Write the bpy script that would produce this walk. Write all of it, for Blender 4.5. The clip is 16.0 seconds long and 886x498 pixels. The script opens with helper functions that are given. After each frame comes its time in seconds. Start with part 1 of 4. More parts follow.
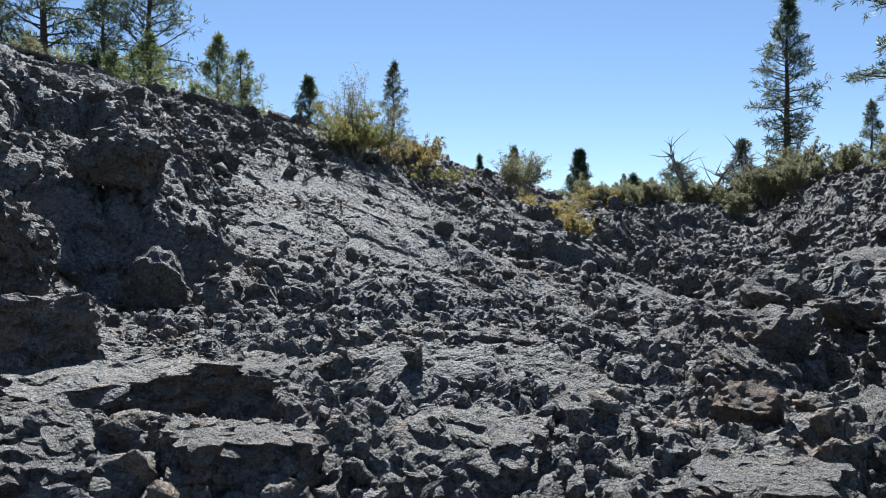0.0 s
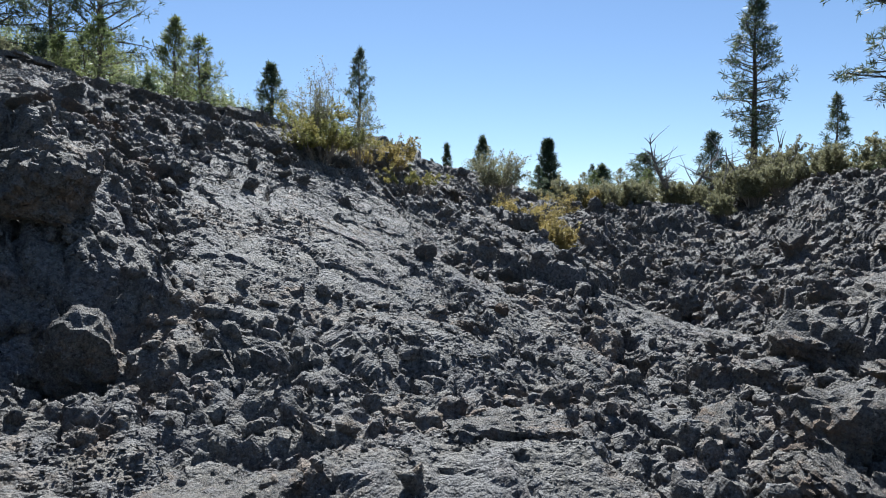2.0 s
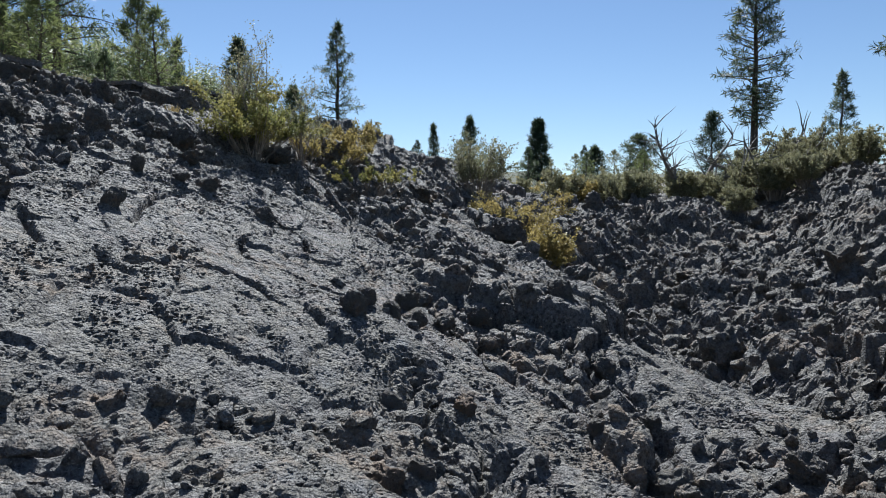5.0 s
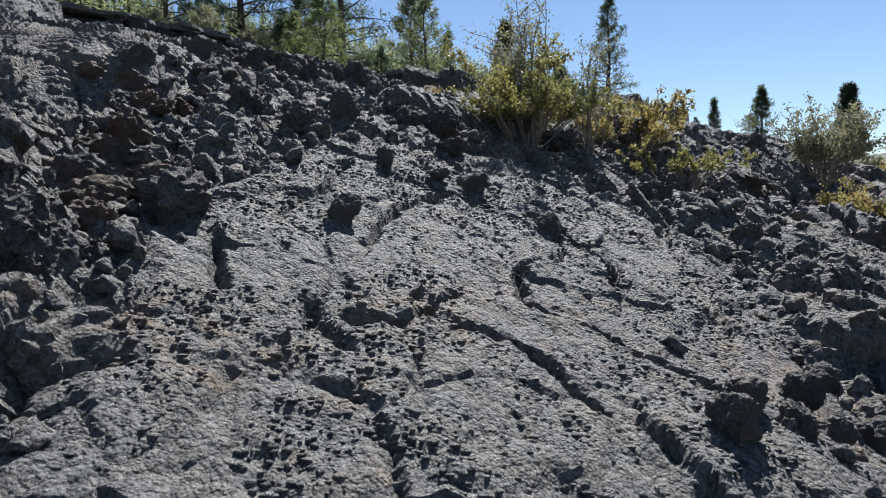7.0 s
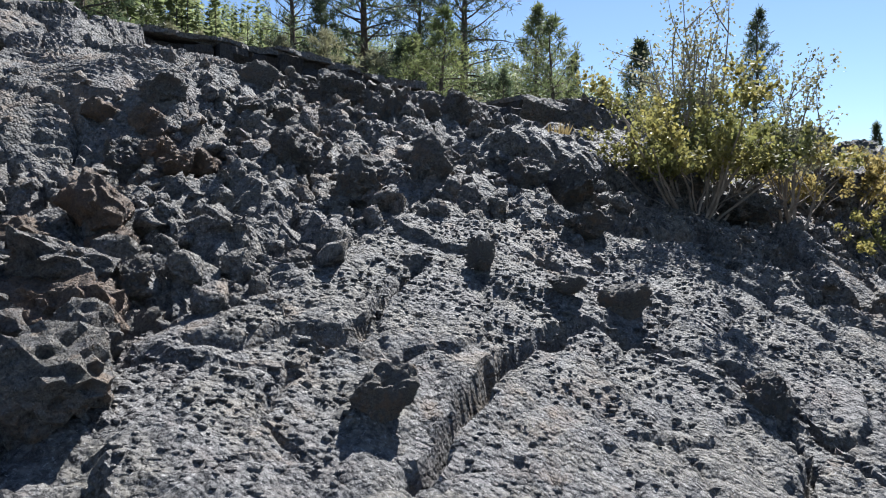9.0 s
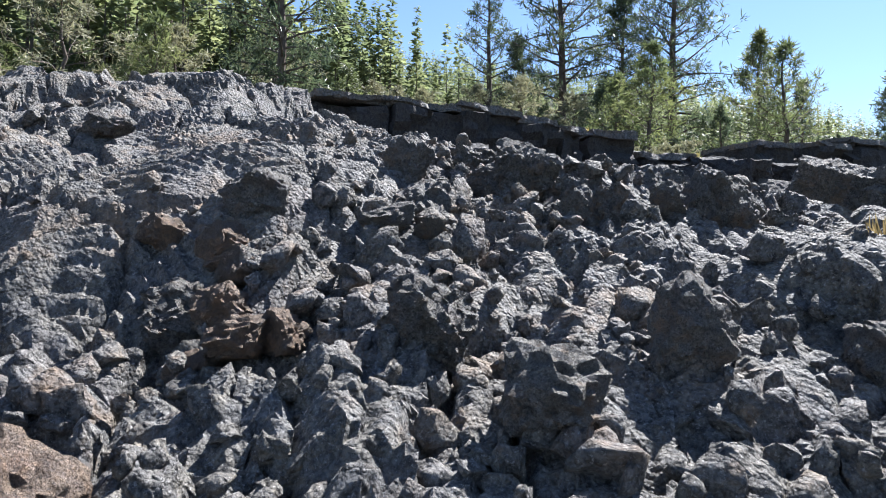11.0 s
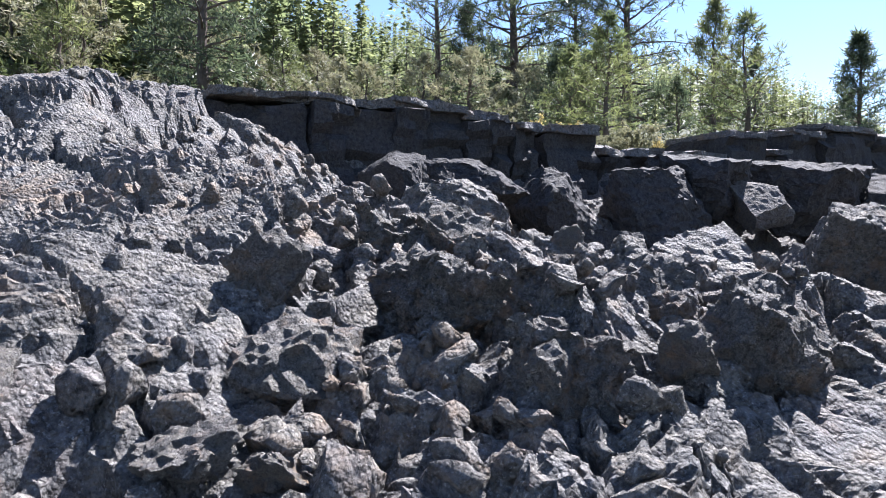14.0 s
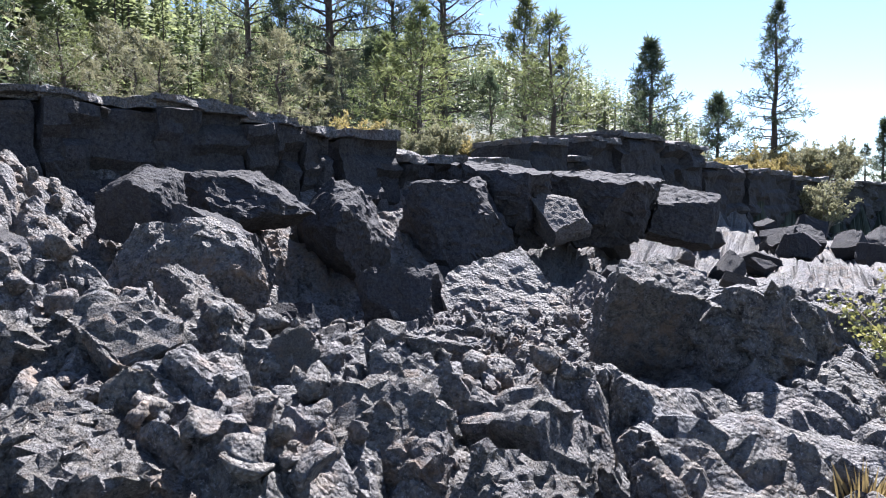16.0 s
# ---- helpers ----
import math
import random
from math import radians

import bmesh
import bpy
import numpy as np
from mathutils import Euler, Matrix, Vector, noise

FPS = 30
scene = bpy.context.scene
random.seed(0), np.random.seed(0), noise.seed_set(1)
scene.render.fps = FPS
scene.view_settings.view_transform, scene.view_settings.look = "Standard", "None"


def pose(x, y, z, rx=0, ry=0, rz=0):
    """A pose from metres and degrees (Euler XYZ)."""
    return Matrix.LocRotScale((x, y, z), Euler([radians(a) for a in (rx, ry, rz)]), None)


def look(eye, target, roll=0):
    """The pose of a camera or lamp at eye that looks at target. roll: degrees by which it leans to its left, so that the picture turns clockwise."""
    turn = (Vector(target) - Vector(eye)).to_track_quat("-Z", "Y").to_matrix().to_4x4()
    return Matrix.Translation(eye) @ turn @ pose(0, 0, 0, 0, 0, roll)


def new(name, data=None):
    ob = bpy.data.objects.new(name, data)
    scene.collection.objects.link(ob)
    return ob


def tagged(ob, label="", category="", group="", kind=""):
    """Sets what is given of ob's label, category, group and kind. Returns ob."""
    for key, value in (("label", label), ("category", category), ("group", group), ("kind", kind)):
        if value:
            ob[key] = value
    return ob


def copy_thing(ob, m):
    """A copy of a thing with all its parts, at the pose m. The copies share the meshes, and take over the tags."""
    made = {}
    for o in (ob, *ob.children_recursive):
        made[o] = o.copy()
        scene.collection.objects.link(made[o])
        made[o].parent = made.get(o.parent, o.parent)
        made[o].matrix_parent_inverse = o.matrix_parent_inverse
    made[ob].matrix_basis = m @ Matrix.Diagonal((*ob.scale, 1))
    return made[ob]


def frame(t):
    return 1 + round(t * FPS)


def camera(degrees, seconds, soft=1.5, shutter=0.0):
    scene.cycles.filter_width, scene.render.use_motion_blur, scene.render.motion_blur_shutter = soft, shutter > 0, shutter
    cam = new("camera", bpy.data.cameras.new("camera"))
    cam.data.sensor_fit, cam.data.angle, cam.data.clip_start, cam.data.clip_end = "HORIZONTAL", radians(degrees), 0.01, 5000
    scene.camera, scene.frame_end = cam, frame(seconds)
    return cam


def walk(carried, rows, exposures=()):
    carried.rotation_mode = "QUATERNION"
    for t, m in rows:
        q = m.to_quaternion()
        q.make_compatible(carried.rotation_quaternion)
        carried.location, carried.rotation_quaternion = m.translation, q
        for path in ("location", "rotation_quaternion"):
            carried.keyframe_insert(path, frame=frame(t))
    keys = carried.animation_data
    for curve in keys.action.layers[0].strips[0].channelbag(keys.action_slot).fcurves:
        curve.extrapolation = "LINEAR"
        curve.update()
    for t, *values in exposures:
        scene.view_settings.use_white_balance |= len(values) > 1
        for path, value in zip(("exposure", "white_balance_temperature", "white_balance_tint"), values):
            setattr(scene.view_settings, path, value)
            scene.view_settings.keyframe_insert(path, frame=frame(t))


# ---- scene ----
cam = camera(65.3, 16.0, 1.0)
METRES, EYE, TILT, LEAN, TURN = 14.0, 1.5, 0.0, 0.0, 0.0
ROWS = [
    (0.0, 0.0, 0.0, 0.0, -0.0, 0.0, -0.0),
    (0.5, -0.0003, 0.0127, -0.0028, -1.03, -0.26, 0.33),
    (1.0, 0.0019, 0.0401, 0.02, -1.77, -0.76, 0.24),
    (1.5, -0.0037, 0.0552, 0.0267, -2.44, -0.6, 0.1),
    (2.0, -0.014, 0.0732, 0.0336, -2.9, -1.19, 0.03),
    (2.5, -0.0123, 0.0819, 0.0412, -3.78, -2.03, 0.93),
    (3.0, -0.0054, 0.1073, 0.0339, -6.55, -2.92, 0.76),
    (5.5, 0.0258, 0.3051, 0.0722, -0.96, -2.88, -0.18),
    (6.0, 0.0057, 0.3519, 0.074, 4.53, -3.35, -0.29),
    (6.5, -0.0087, 0.3865, 0.0815, 14.25, -3.04, 0.5),
    (7.0, -0.0201, 0.4294, 0.0808, 17.79, -3.83, 1.13),
    (7.5, -0.0399, 0.4639, 0.0856, 20.13, -3.83, -0.26),
    (8.0, -0.0532, 0.4934, 0.1026, 23.99, -4.2, -0.11),
    (8.5, -0.0588, 0.538, 0.1107, 25.77, -3.84, 0.13),
    (9.0, -0.0716, 0.5768, 0.1181, 27.64, -2.09, -0.49),
    (9.5, -0.0956, 0.6173, 0.1363, 34.17, -1.22, 0.12),
    (12.0, -0.187, 0.7409, 0.1825, 45.55, 1.62, -0.34),
    (12.5, -0.198, 0.7568, 0.1969, 46.45, 1.53, 0.37),
    (13.0, -0.2056, 0.7741, 0.2043, 46.56, 0.53, 0.34),
    (13.5, -0.2149, 0.7877, 0.2087, 46.03, -0.86, 0.05),
    (14.0, -0.221, 0.7976, 0.2197, 40.1, -1.87, 0.27),
    (14.5, -0.226, 0.8134, 0.2205, 30.78, -2.5, 0.65),
    (15.0, -0.2274, 0.8315, 0.2362, 28.14, -2.74, 0.6),
    (15.5, -0.2273, 0.8474, 0.2396, 26.73, -3.07, 0.8),
    (16.0, -0.2314, 0.8676, 0.2496, 25.78, -3.38, 0.27),
]
walk(cam, [(t, pose(0, 0, EYE, TILT, LEAN, TURN) @ pose(METRES * x, METRES * y, METRES * z, 90 + pitch, roll, yaw)) for t, x, y, z, yaw, pitch, roll in ROWS],
     [(0.0, 1.3, 5650, 8), (3.0, 1.2, 5650, 8), (5.5, 1.02, 5650, 8), (7.5, 1.2, 5800, 10), (9.5, 1.65, 5750, 11), (12.0, 2.14, 5700, 14), (14.5, 2.22, 5650, 18), (16.0, 2.18, 5650, 18)])

# ---------------------------------------------------------------- light
SUN_AZ, SUN_EL = 2.0, 52.0  # degrees: azimuth to the left of +y, height above the horizon
world = bpy.data.worlds.new("sky")
scene.world = world
world.use_nodes = True
wn = world.node_tree.nodes
sky = wn.new("ShaderNodeTexSky")
sky.sky_type = "NISHITA"
sky.sun_disc = False
sky.sun_elevation, sky.sun_rotation = radians(SUN_EL), radians(-SUN_AZ)
sky.altitude, sky.air_density, sky.dust_density, sky.ozone_density = 1000, 1.0, 0.2, 0.7
world.node_tree.links.new(sky.outputs[0], wn["Background"].inputs[0])
wn["Background"].inputs[1].default_value = 0.05
sunv = Vector((-math.sin(radians(SUN_AZ)) * math.cos(radians(SUN_EL)), math.cos(radians(SUN_AZ)) * math.cos(radians(SUN_EL)), math.sin(radians(SUN_EL))))
lamp = bpy.data.lights.new("sun", "SUN")
lamp.energy, lamp.angle, lamp.color = 5.0, radians(0.5), (1.0, 0.94, 0.84)
sun = new("sun", lamp)
sun.matrix_world = look(sunv * 60, (0, 0, 0))


# ---------------------------------------------------------------- materials
def node(nt, kind, **inputs):
    n = nt.nodes.new(kind)
    for k, v in inputs.items():
        key = int(k[1:]) if k[0] == "i" and k[1:].isdigit() else k.replace("_", " ")
        if isinstance(v, bpy.types.NodeSocket):
            nt.links.new(v, n.inputs[key])
        else:
            n.inputs[key].default_value = v
    return n


def noise_tex(nt, scale, detail=6.0, rough=0.6):
    co = node(nt, "ShaderNodeTexCoord")
    return node(nt, "ShaderNodeTexNoise", Vector=co.outputs["Object"], Scale=scale, Detail=detail, Roughness=rough)


def ramp(nt, fac, *stops):
    r = nt.nodes.new("ShaderNodeValToRGB")
    nt.links.new(fac, r.inputs[0])
    while len(r.color_ramp.elements) < len(stops):
        r.color_ramp.elements.new(0.5)
    for e, (p, c) in zip(r.color_ramp.elements, stops):
        e.position, e.color = p, (*c, 1) if len(c) == 3 else c
    return r.outputs[0]


def mix(nt, fac, a, b, how="MIX"):
    m = nt.nodes.new("ShaderNodeMix")
    m.data_type, m.blend_type = "RGBA", how
    for sock, v in ((m.inputs[0], fac), (m.inputs[6], a), (m.inputs[7], b)):
        if isinstance(v, bpy.types.NodeSocket):
            nt.links.new(v, sock)
        else:
            sock.default_value = v if isinstance(v, float) else (*v, 1)
    return m.outputs[2]


def rock_material(name, dark, light, ochre, patch, rough=0.78, bump=0.5, crust=1.0, sheen=0.45):
    """Vesicular basalt: grey crust with pale grains, brown oxide patches and pits."""
    mat = bpy.data.materials.new(name)
    mat.use_nodes = True
    nt = mat.node_tree
    bsdf = nt.nodes["Principled BSDF"]
    big = noise_tex(nt, 0.9, 5, 0.6)
    mid = noise_tex(nt, 7.0, 7, 0.65)
    grain = noise_tex(nt, 24.0, 6, 0.8)
    fine = noise_tex(nt, 75.0, 4, 0.75)
    co = node(nt, "ShaderNodeTexCoord")
    pits = node(nt, "ShaderNodeTexVoronoi", Vector=co.outputs["Object"], Scale=30.0)
    tone = noise_tex(nt, 2.3, 4, 0.6)
    hue = ramp(nt, tone.outputs[0], (0.30, tuple(v * t for v, t in zip(light, (0.95, 1.0, 1.06)))), (0.45, tuple(v * t for v, t in zip(light, (1.08, 1.02, 0.88)))),
               (0.56, light), (0.70, tuple(v * t for v, t in zip(light, (1.08, 0.95, 0.88)))))
    base = mix(nt, ramp(nt, grain.outputs[0], (0.38, (0, 0, 0)), (0.58, (1, 1, 1))), dark, hue)
    base = mix(nt, ramp(nt, fine.outputs[0], (0.55, (0, 0, 0)), (0.70, (0.85, 0.85, 0.85))), base, tuple(min(1, 2.3 * v) for v in light))
    rust = node(nt, "ShaderNodeMath", i0=big.outputs[0], i1=mid.outputs[0])
    rust.operation = "MULTIPLY"
    base = mix(nt, ramp(nt, rust.outputs[0], (patch, (0, 0, 0)), (patch + 0.14, (0.8, 0.8, 0.8))), base, ochre)
    nt.links.new(base, bsdf.inputs["Base Color"])
    bsdf.inputs["Roughness"].default_value = rough
    bsdf.inputs["Specular IOR Level"].default_value = sheen
    pop = node(nt, "ShaderNodeTexVoronoi", Vector=co.outputs["Object"], Scale=62.0)
    h = mix(nt, 0.42, pits.outputs[0], pop.outputs[0])
    h = mix(nt, 0.30, h, grain.outputs[0])
    inv = node(nt, "ShaderNodeMath", i0=1.0, i1=h)
    inv.operation = "SUBTRACT"
    b = node(nt, "ShaderNodeBump", Strength=bump, Distance=0.075 * crust, Height=inv.outputs[0])
    b2 = node(nt, "ShaderNodeBump", Strength=bump, Distance=0.05 * crust, Height=mid.outputs[0], Normal=b.outputs[0])
    nt.links.new(b2.outputs[0], bsdf.inputs["Normal"])
    return mat


def plain_material(name, a, b, scale=6.0, rough=0.8, vary=0.25, translucent=0.0):
    """Two tones by noise, with a shift from one object or leaf to the next."""
    mat = bpy.data.materials.new(name)
    mat.use_nodes = True
    nt = mat.node_tree
    bsdf = nt.nodes["Principled BSDF"]
    n = noise_tex(nt, scale, 4, 0.6)
    geo = node(nt, "ShaderNodeNewGeometry")
    col = mix(nt, ramp(nt, n.outputs[0], (0.35, (0, 0, 0)), (0.68, (1, 1, 1))), a, b)
    hsv = node(nt, "ShaderNodeHueSaturation", Color=col)
    val = node(nt, "ShaderNodeMapRange", Value=geo.outputs["Random Per Island"])
    val.inputs[3].default_value, val.inputs[4].default_value = 1 - vary, 1 + vary
    nt.links.new(val.outputs[0], hsv.inputs["Value"])
    nt.links.new(hsv.outputs[0], bsdf.inputs["Base Color"])
    bsdf.inputs["Roughness"].default_value = rough
    if translucent:
        tr = node(nt, "ShaderNodeBsdfTranslucent", Color=hsv.outputs[0])
        ms = node(nt, "ShaderNodeMixShader", i0=translucent)
        nt.links.new(bsdf.outputs[0], ms.inputs[1])
        nt.links.new(tr.outputs[0], ms.inputs[2])
        nt.links.new(ms.outputs[0], nt.nodes["Material Output"].inputs[0])
    return mat


LAVA = rock_material("lava_crust", (0.036, 0.034, 0.034), (0.178, 0.171, 0.164), (0.22, 0.16, 0.11), 0.27, 0.77, 1.0)
ROCK = rock_material("lava_boulder", (0.038, 0.036, 0.035), (0.188, 0.178, 0.168), (0.24, 0.165, 0.105), 0.262, 0.77, 1.0)
OCHRE = rock_material("oxidised_clinker", (0.06, 0.045, 0.037), (0.19, 0.142, 0.108), (0.27, 0.17, 0.10), 0.24, 0.75, 1.0)
# dark basalt, deepened further: the shade under the ledge is put into its colour
SHADED_BASALT = rock_material("shaded_basalt", (0.016, 0.016, 0.018), (0.055, 0.053, 0.054), (0.10, 0.08, 0.06), 0.38, 0.85, 0.6, 0.7, 0.22)
PALE = rock_material("pale_slab", (0.05, 0.047, 0.047), (0.12, 0.112, 0.108), (0.21, 0.15, 0.10), 0.36, 0.85, 0.6, 0.7, 0.25)
BARK = plain_material("pine_bark", (0.05, 0.038, 0.03), (0.13, 0.095, 0.07), 3.0, 0.9, 0.1)
NEEDLE = plain_material("pine_needles", (0.05, 0.072, 0.04), (0.11, 0.132, 0.065), 0.6, 0.5, 0.4, 0.5)
NEEDLE_DARK = plain_material("juniper_needles", (0.035, 0.055, 0.03), (0.075, 0.10, 0.05), 0.6, 0.6, 0.35, 0.25)
# pine needles again, paler and yellower: sunlight put into the colour
NEEDLE_SUNLIT = plain_material("sunlit_needles", (0.095, 0.12, 0.045), (0.20, 0.21, 0.08), 0.3, 0.5, 0.4, 0.55)
LEAF = plain_material("shrub_leaves", (0.15, 0.165, 0.055), (0.32, 0.27, 0.085), 2.2, 0.55, 0.35, 0.45)
LEAF_GOLD = plain_material("golden_leaves", (0.25, 0.205, 0.075), (0.42, 0.33, 0.12), 2.0, 0.55, 0.3, 0.45)
LEAF_GREY = plain_material("grey_green_leaves", (0.17, 0.17, 0.095), (0.30, 0.28, 0.16), 2.0, 0.65, 0.3, 0.4)
TWIG = plain_material("shrub_twigs", (0.16, 0.13, 0.10), (0.32, 0.27, 0.22), 8.0, 0.8, 0.25)
DEADWOOD = plain_material("dead_wood", (0.10, 0.09, 0.08), (0.24, 0.22, 0.20), 5.0, 0.85, 0.1)
# green-brown litter, darkened: the shade of the forest floor is in the colour
SOIL = plain_material("shaded_needle_litter", (0.022, 0.027, 0.012), (0.05, 0.055, 0.024), 1.2, 0.9, 0.0)
FOREST = plain_material("far_conifers", (0.125, 0.155, 0.07), (0.25, 0.27, 0.12), 0.12, 0.5, 0.4, 0.55)
GRASS = plain_material("dry_grass", (0.22, 0.165, 0.07), (0.33, 0.25, 0.11), 4.0, 0.7, 0.3, 0.4)


# ---------------------------------------------------------------- noise on arrays
def lattice(ix, iy, seed):
    h = (ix.astype(np.int64) * 374761393 + iy.astype(np.int64) * 668265263 + seed * 1274126177) & 0xFFFFFFFF
    h = ((h ^ (h >> 13)) * 1274126177) & 0xFFFFFFFF
    h = ((h ^ (h >> 16)) * 2246822519) & 0xFFFFFFFF
    return ((h ^ (h >> 15)) & 0xFFFFFF) / float(0x1000000)


def vnoise(x, y, scale, seed):
    x, y = x / scale, y / scale
    ix, iy = np.floor(x), np.floor(y)
    fx, fy = x - ix, y - iy
    fx, fy = fx * fx * (3 - 2 * fx), fy * fy * (3 - 2 * fy)
    a, b = lattice(ix, iy, seed), lattice(ix + 1, iy, seed)
    c, d = lattice(ix, iy + 1, seed), lattice(ix + 1, iy + 1, seed)
    return (a + (b - a) * fx) * (1 - fy) + (c + (d - c) * fx) * fy - 0.5


def fbm(x, y, scale, seed, octaves=4):
    return sum(vnoise(x, y, scale / 2**k, seed + k) / 1.8**k for k in range(octaves))


def cells(x, y, scale, seed):
    """Worley cells: distance to the edge (0 in the joints), a random height and a random tilted plane per cell."""
    x, y = x / scale, y / scale
    ix, iy = np.floor(x), np.floor(y)
    f1, f2 = np.full(x.shape, 9.0), np.full(x.shape, 9.0)
    hh, tilt = np.zeros(x.shape), np.zeros(x.shape)
    for dx in (-1, 0, 1):
        for dy in (-1, 0, 1):
            cx, cy = ix + dx, iy + dy
            px, py = cx + lattice(cx, cy, seed), cy + lattice(cx, cy, seed + 7)
            ex, ey = x - px, y - py
            d = np.hypot(ex, ey)
            near = d < f1
            f2 = np.where(near, f1, np.minimum(f2, d))
            f1 = np.where(near, d, f1)
            hh = np.where(near, lattice(cx, cy, seed + 13), hh)
            tilt = np.where(near, ex * (lattice(cx, cy, seed + 17) - 0.5) + ey * (lattice(cx, cy, seed + 19) - 0.5), tilt)
    return f2 - f1, hh - 0.5, tilt, f1


def smooth(a, b, v):
    t = np.clip((v - a) / (b - a), 0, 1)
    return t * t * (3 - 2 * t)


def smax(a, b, k):
    h = np.clip(0.5 + 0.5 * (a - b) / k, 0, 1)
    return b + (a - b) * h + k * h * (1 - h)


def smin(a, b, k):
    return -smax(-a, -b, k)


def inside(x, y, poly, edge, seed):
    """1 well inside a plan polygon, 0 outside, with a ragged edge about edge metres wide."""
    x = x + 0.6 * edge * fbm(x, y, 0.7, seed, 3)
    y = y + 0.6 * edge * fbm(x, y, 0.7, seed + 50, 3)
    far = np.full(x.shape, 1e9)
    hit = np.zeros(x.shape, bool)
    for (ax, ay), (bx, by) in zip(poly, poly[1:] + poly[:1]):
        ux, uy = bx - ax, by - ay
        k = np.clip(((x - ax) * ux + (y - ay) * uy) / (ux * ux + uy * uy), 0, 1)
        far = np.minimum(far, np.hypot(x - ax - k * ux, y - ay - k * uy))
        cross = (ay > y) != (by > y)
        hit ^= cross & (x < ux * (y - ay) / (uy if abs(uy) > 1e-9 else 1e-9) + ax)
    return smooth(-edge / 2, edge / 2, np.where(hit, far, -far))


# ---------------------------------------------------------------- the lie of the land
SLAB_MAIN = [(-2.1, 7.0), (-3.2, 10.0), (-3.0, 11.6), (-1.9, 12.7), (0.1, 12.4), (0.6, 10.2), (0.3, 8.0)]
SLAB_UPPER = [(0.7, 14.2), (1.3, 14.2), (2.7, 11.5), (2.2, 11.0)]
SLAB_LOWER = [(0.4, 9.2), (1.0, 9.5), (1.9, 7.6), (1.2, 7.2)]
SLAB_FLOOR = [(2.3, 10.6), (3.2, 10.6), (4.0, 8.6), (2.6, 8.4)]
SLAB_GULLY = [(-0.9, 7.2), (-0.2, 7.6), (0.7, 6.7), (0.35, 6.0), (-0.3, 6.4)]
SLAB_FOOT = [(-0.6, 4.6), (0.5, 5.0), (0.9, 4.4), (-0.2, 4.0)]
SLAB_LEFT = [(-2.7, 4.4), (-1.5, 4.8), (-1.0, 4.0), (-2.4, 3.4)]
SLABS = (SLAB_MAIN, SLAB_UPPER, SLAB_LOWER, SLAB_FLOOR, SLAB_GULLY, SLAB_FOOT, SLAB_LEFT)
ROPE_LEFT = [(-4.6, 11.3), (-5.6, 10.6), (-8.0, 11.2), (-10.0, 13.0), (-9.6, 14.6), (-7.4, 14.4), (-5.3, 13.0)]
ROPE_FAN = [(-3.9, 12.7), (-3.7, 14.4), (-4.3, 16.3), (-3.4, 18.6), (0.3, 18.8), (-1.6, 15.2), (-2.5, 13.0)]
LEFT_STEP = [(-1.9, 6.3), (-3.0, 5.85), (-5.0, 6.4), (-5.4, 8.8), (-3.6, 9.0), (-2.7, 7.6)]
LEFT_FOOT = [(-1.9, 6.2), (-3.0, 5.8), (-4.6, 6.0), (-3.4, 5.2), (-2.2, 5.2)]
TRAIL = [(0, -1), (0.1, 1.5), (0.35, 4.3), (-0.3, 6.1), (-1.0, 8.1), (-1.8, 9.4), (-2.7, 10.7), (-3.1, 11.4), (-3.25, 12.2)]


# rises and hollows: x, y, height, radius
SWELLS = [(-5.6, 11.95, 0.33, 0.85), (-4.9, 10.75, -0.4, 0.75), (-7.4, 12.4, -0.3, 1.2), (-4.4, 12.9, 0.08, 0.6), (-2.2, 13.4, 0.16, 0.9), (-3.55, 9.65, -0.25, 0.5),
          (0.0, 6.6, 0.3, 0.9), (2.2, 10.2, 0.25, 1.2), (0.1, 9.0, 0.14, 0.5), (2.8, 12.4, 0.2, 1.0), (3.3, 14.9, -0.55, 1.0), (-2.6, 5.4, -0.25, 0.7), (-1.7, 3.7, -0.14, 0.9), (-3.0, 6.6, 0.2, 0.6)]

CRACKS = [
    [(-2.6, 9.2), (-2.44, 8.96), (-2.25, 8.75)],
    [(-1.87, 8.94), (-1.55, 8.68)],
    [(-1.66, 8.94), (-1.45, 9.0), (-1.37, 9.52), (-1.03, 9.77), (-0.62, 9.79), (-0.27, 9.74), (0.1, 9.6)],
    [(-2.0, 9.8), (-2.1, 10.58), (-1.84, 11.26), (-1.37, 11.36), (-0.96, 11.25), (-0.71, 10.96), (-0.6, 10.6)],
    [(-1.03, 9.77), (-1.14, 10.32), (-0.96, 10.97), (-0.98, 11.2)],
    [(-2.68, 11.07), (-2.57, 10.29), (-2.9, 9.8)],
    [(-1.28, 9.14), (-0.92, 9.25), (-0.5, 8.9)],
]


def trail_distance(x, y):
    far = np.full(np.shape(x), 1e9)
    for (ax, ay), (bx, by) in zip(TRAIL, TRAIL[1:]):
        ux, uy = bx - ax, by - ay
        k = np.clip(((x - ax) * ux + (y - ay) * uy) / (ux * ux + uy * uy), 0, 1)
        far = np.minimum(far, np.hypot(x - ax - k * ux, y - ay - k * uy))
    return far


def rim(x, y):
    """Distance in front of the ledge wall, and along it."""
    return (x + 10) * 0.938 - (y - 16) * 0.347, (x + 10) * 0.347 + (y - 16) * 0.938


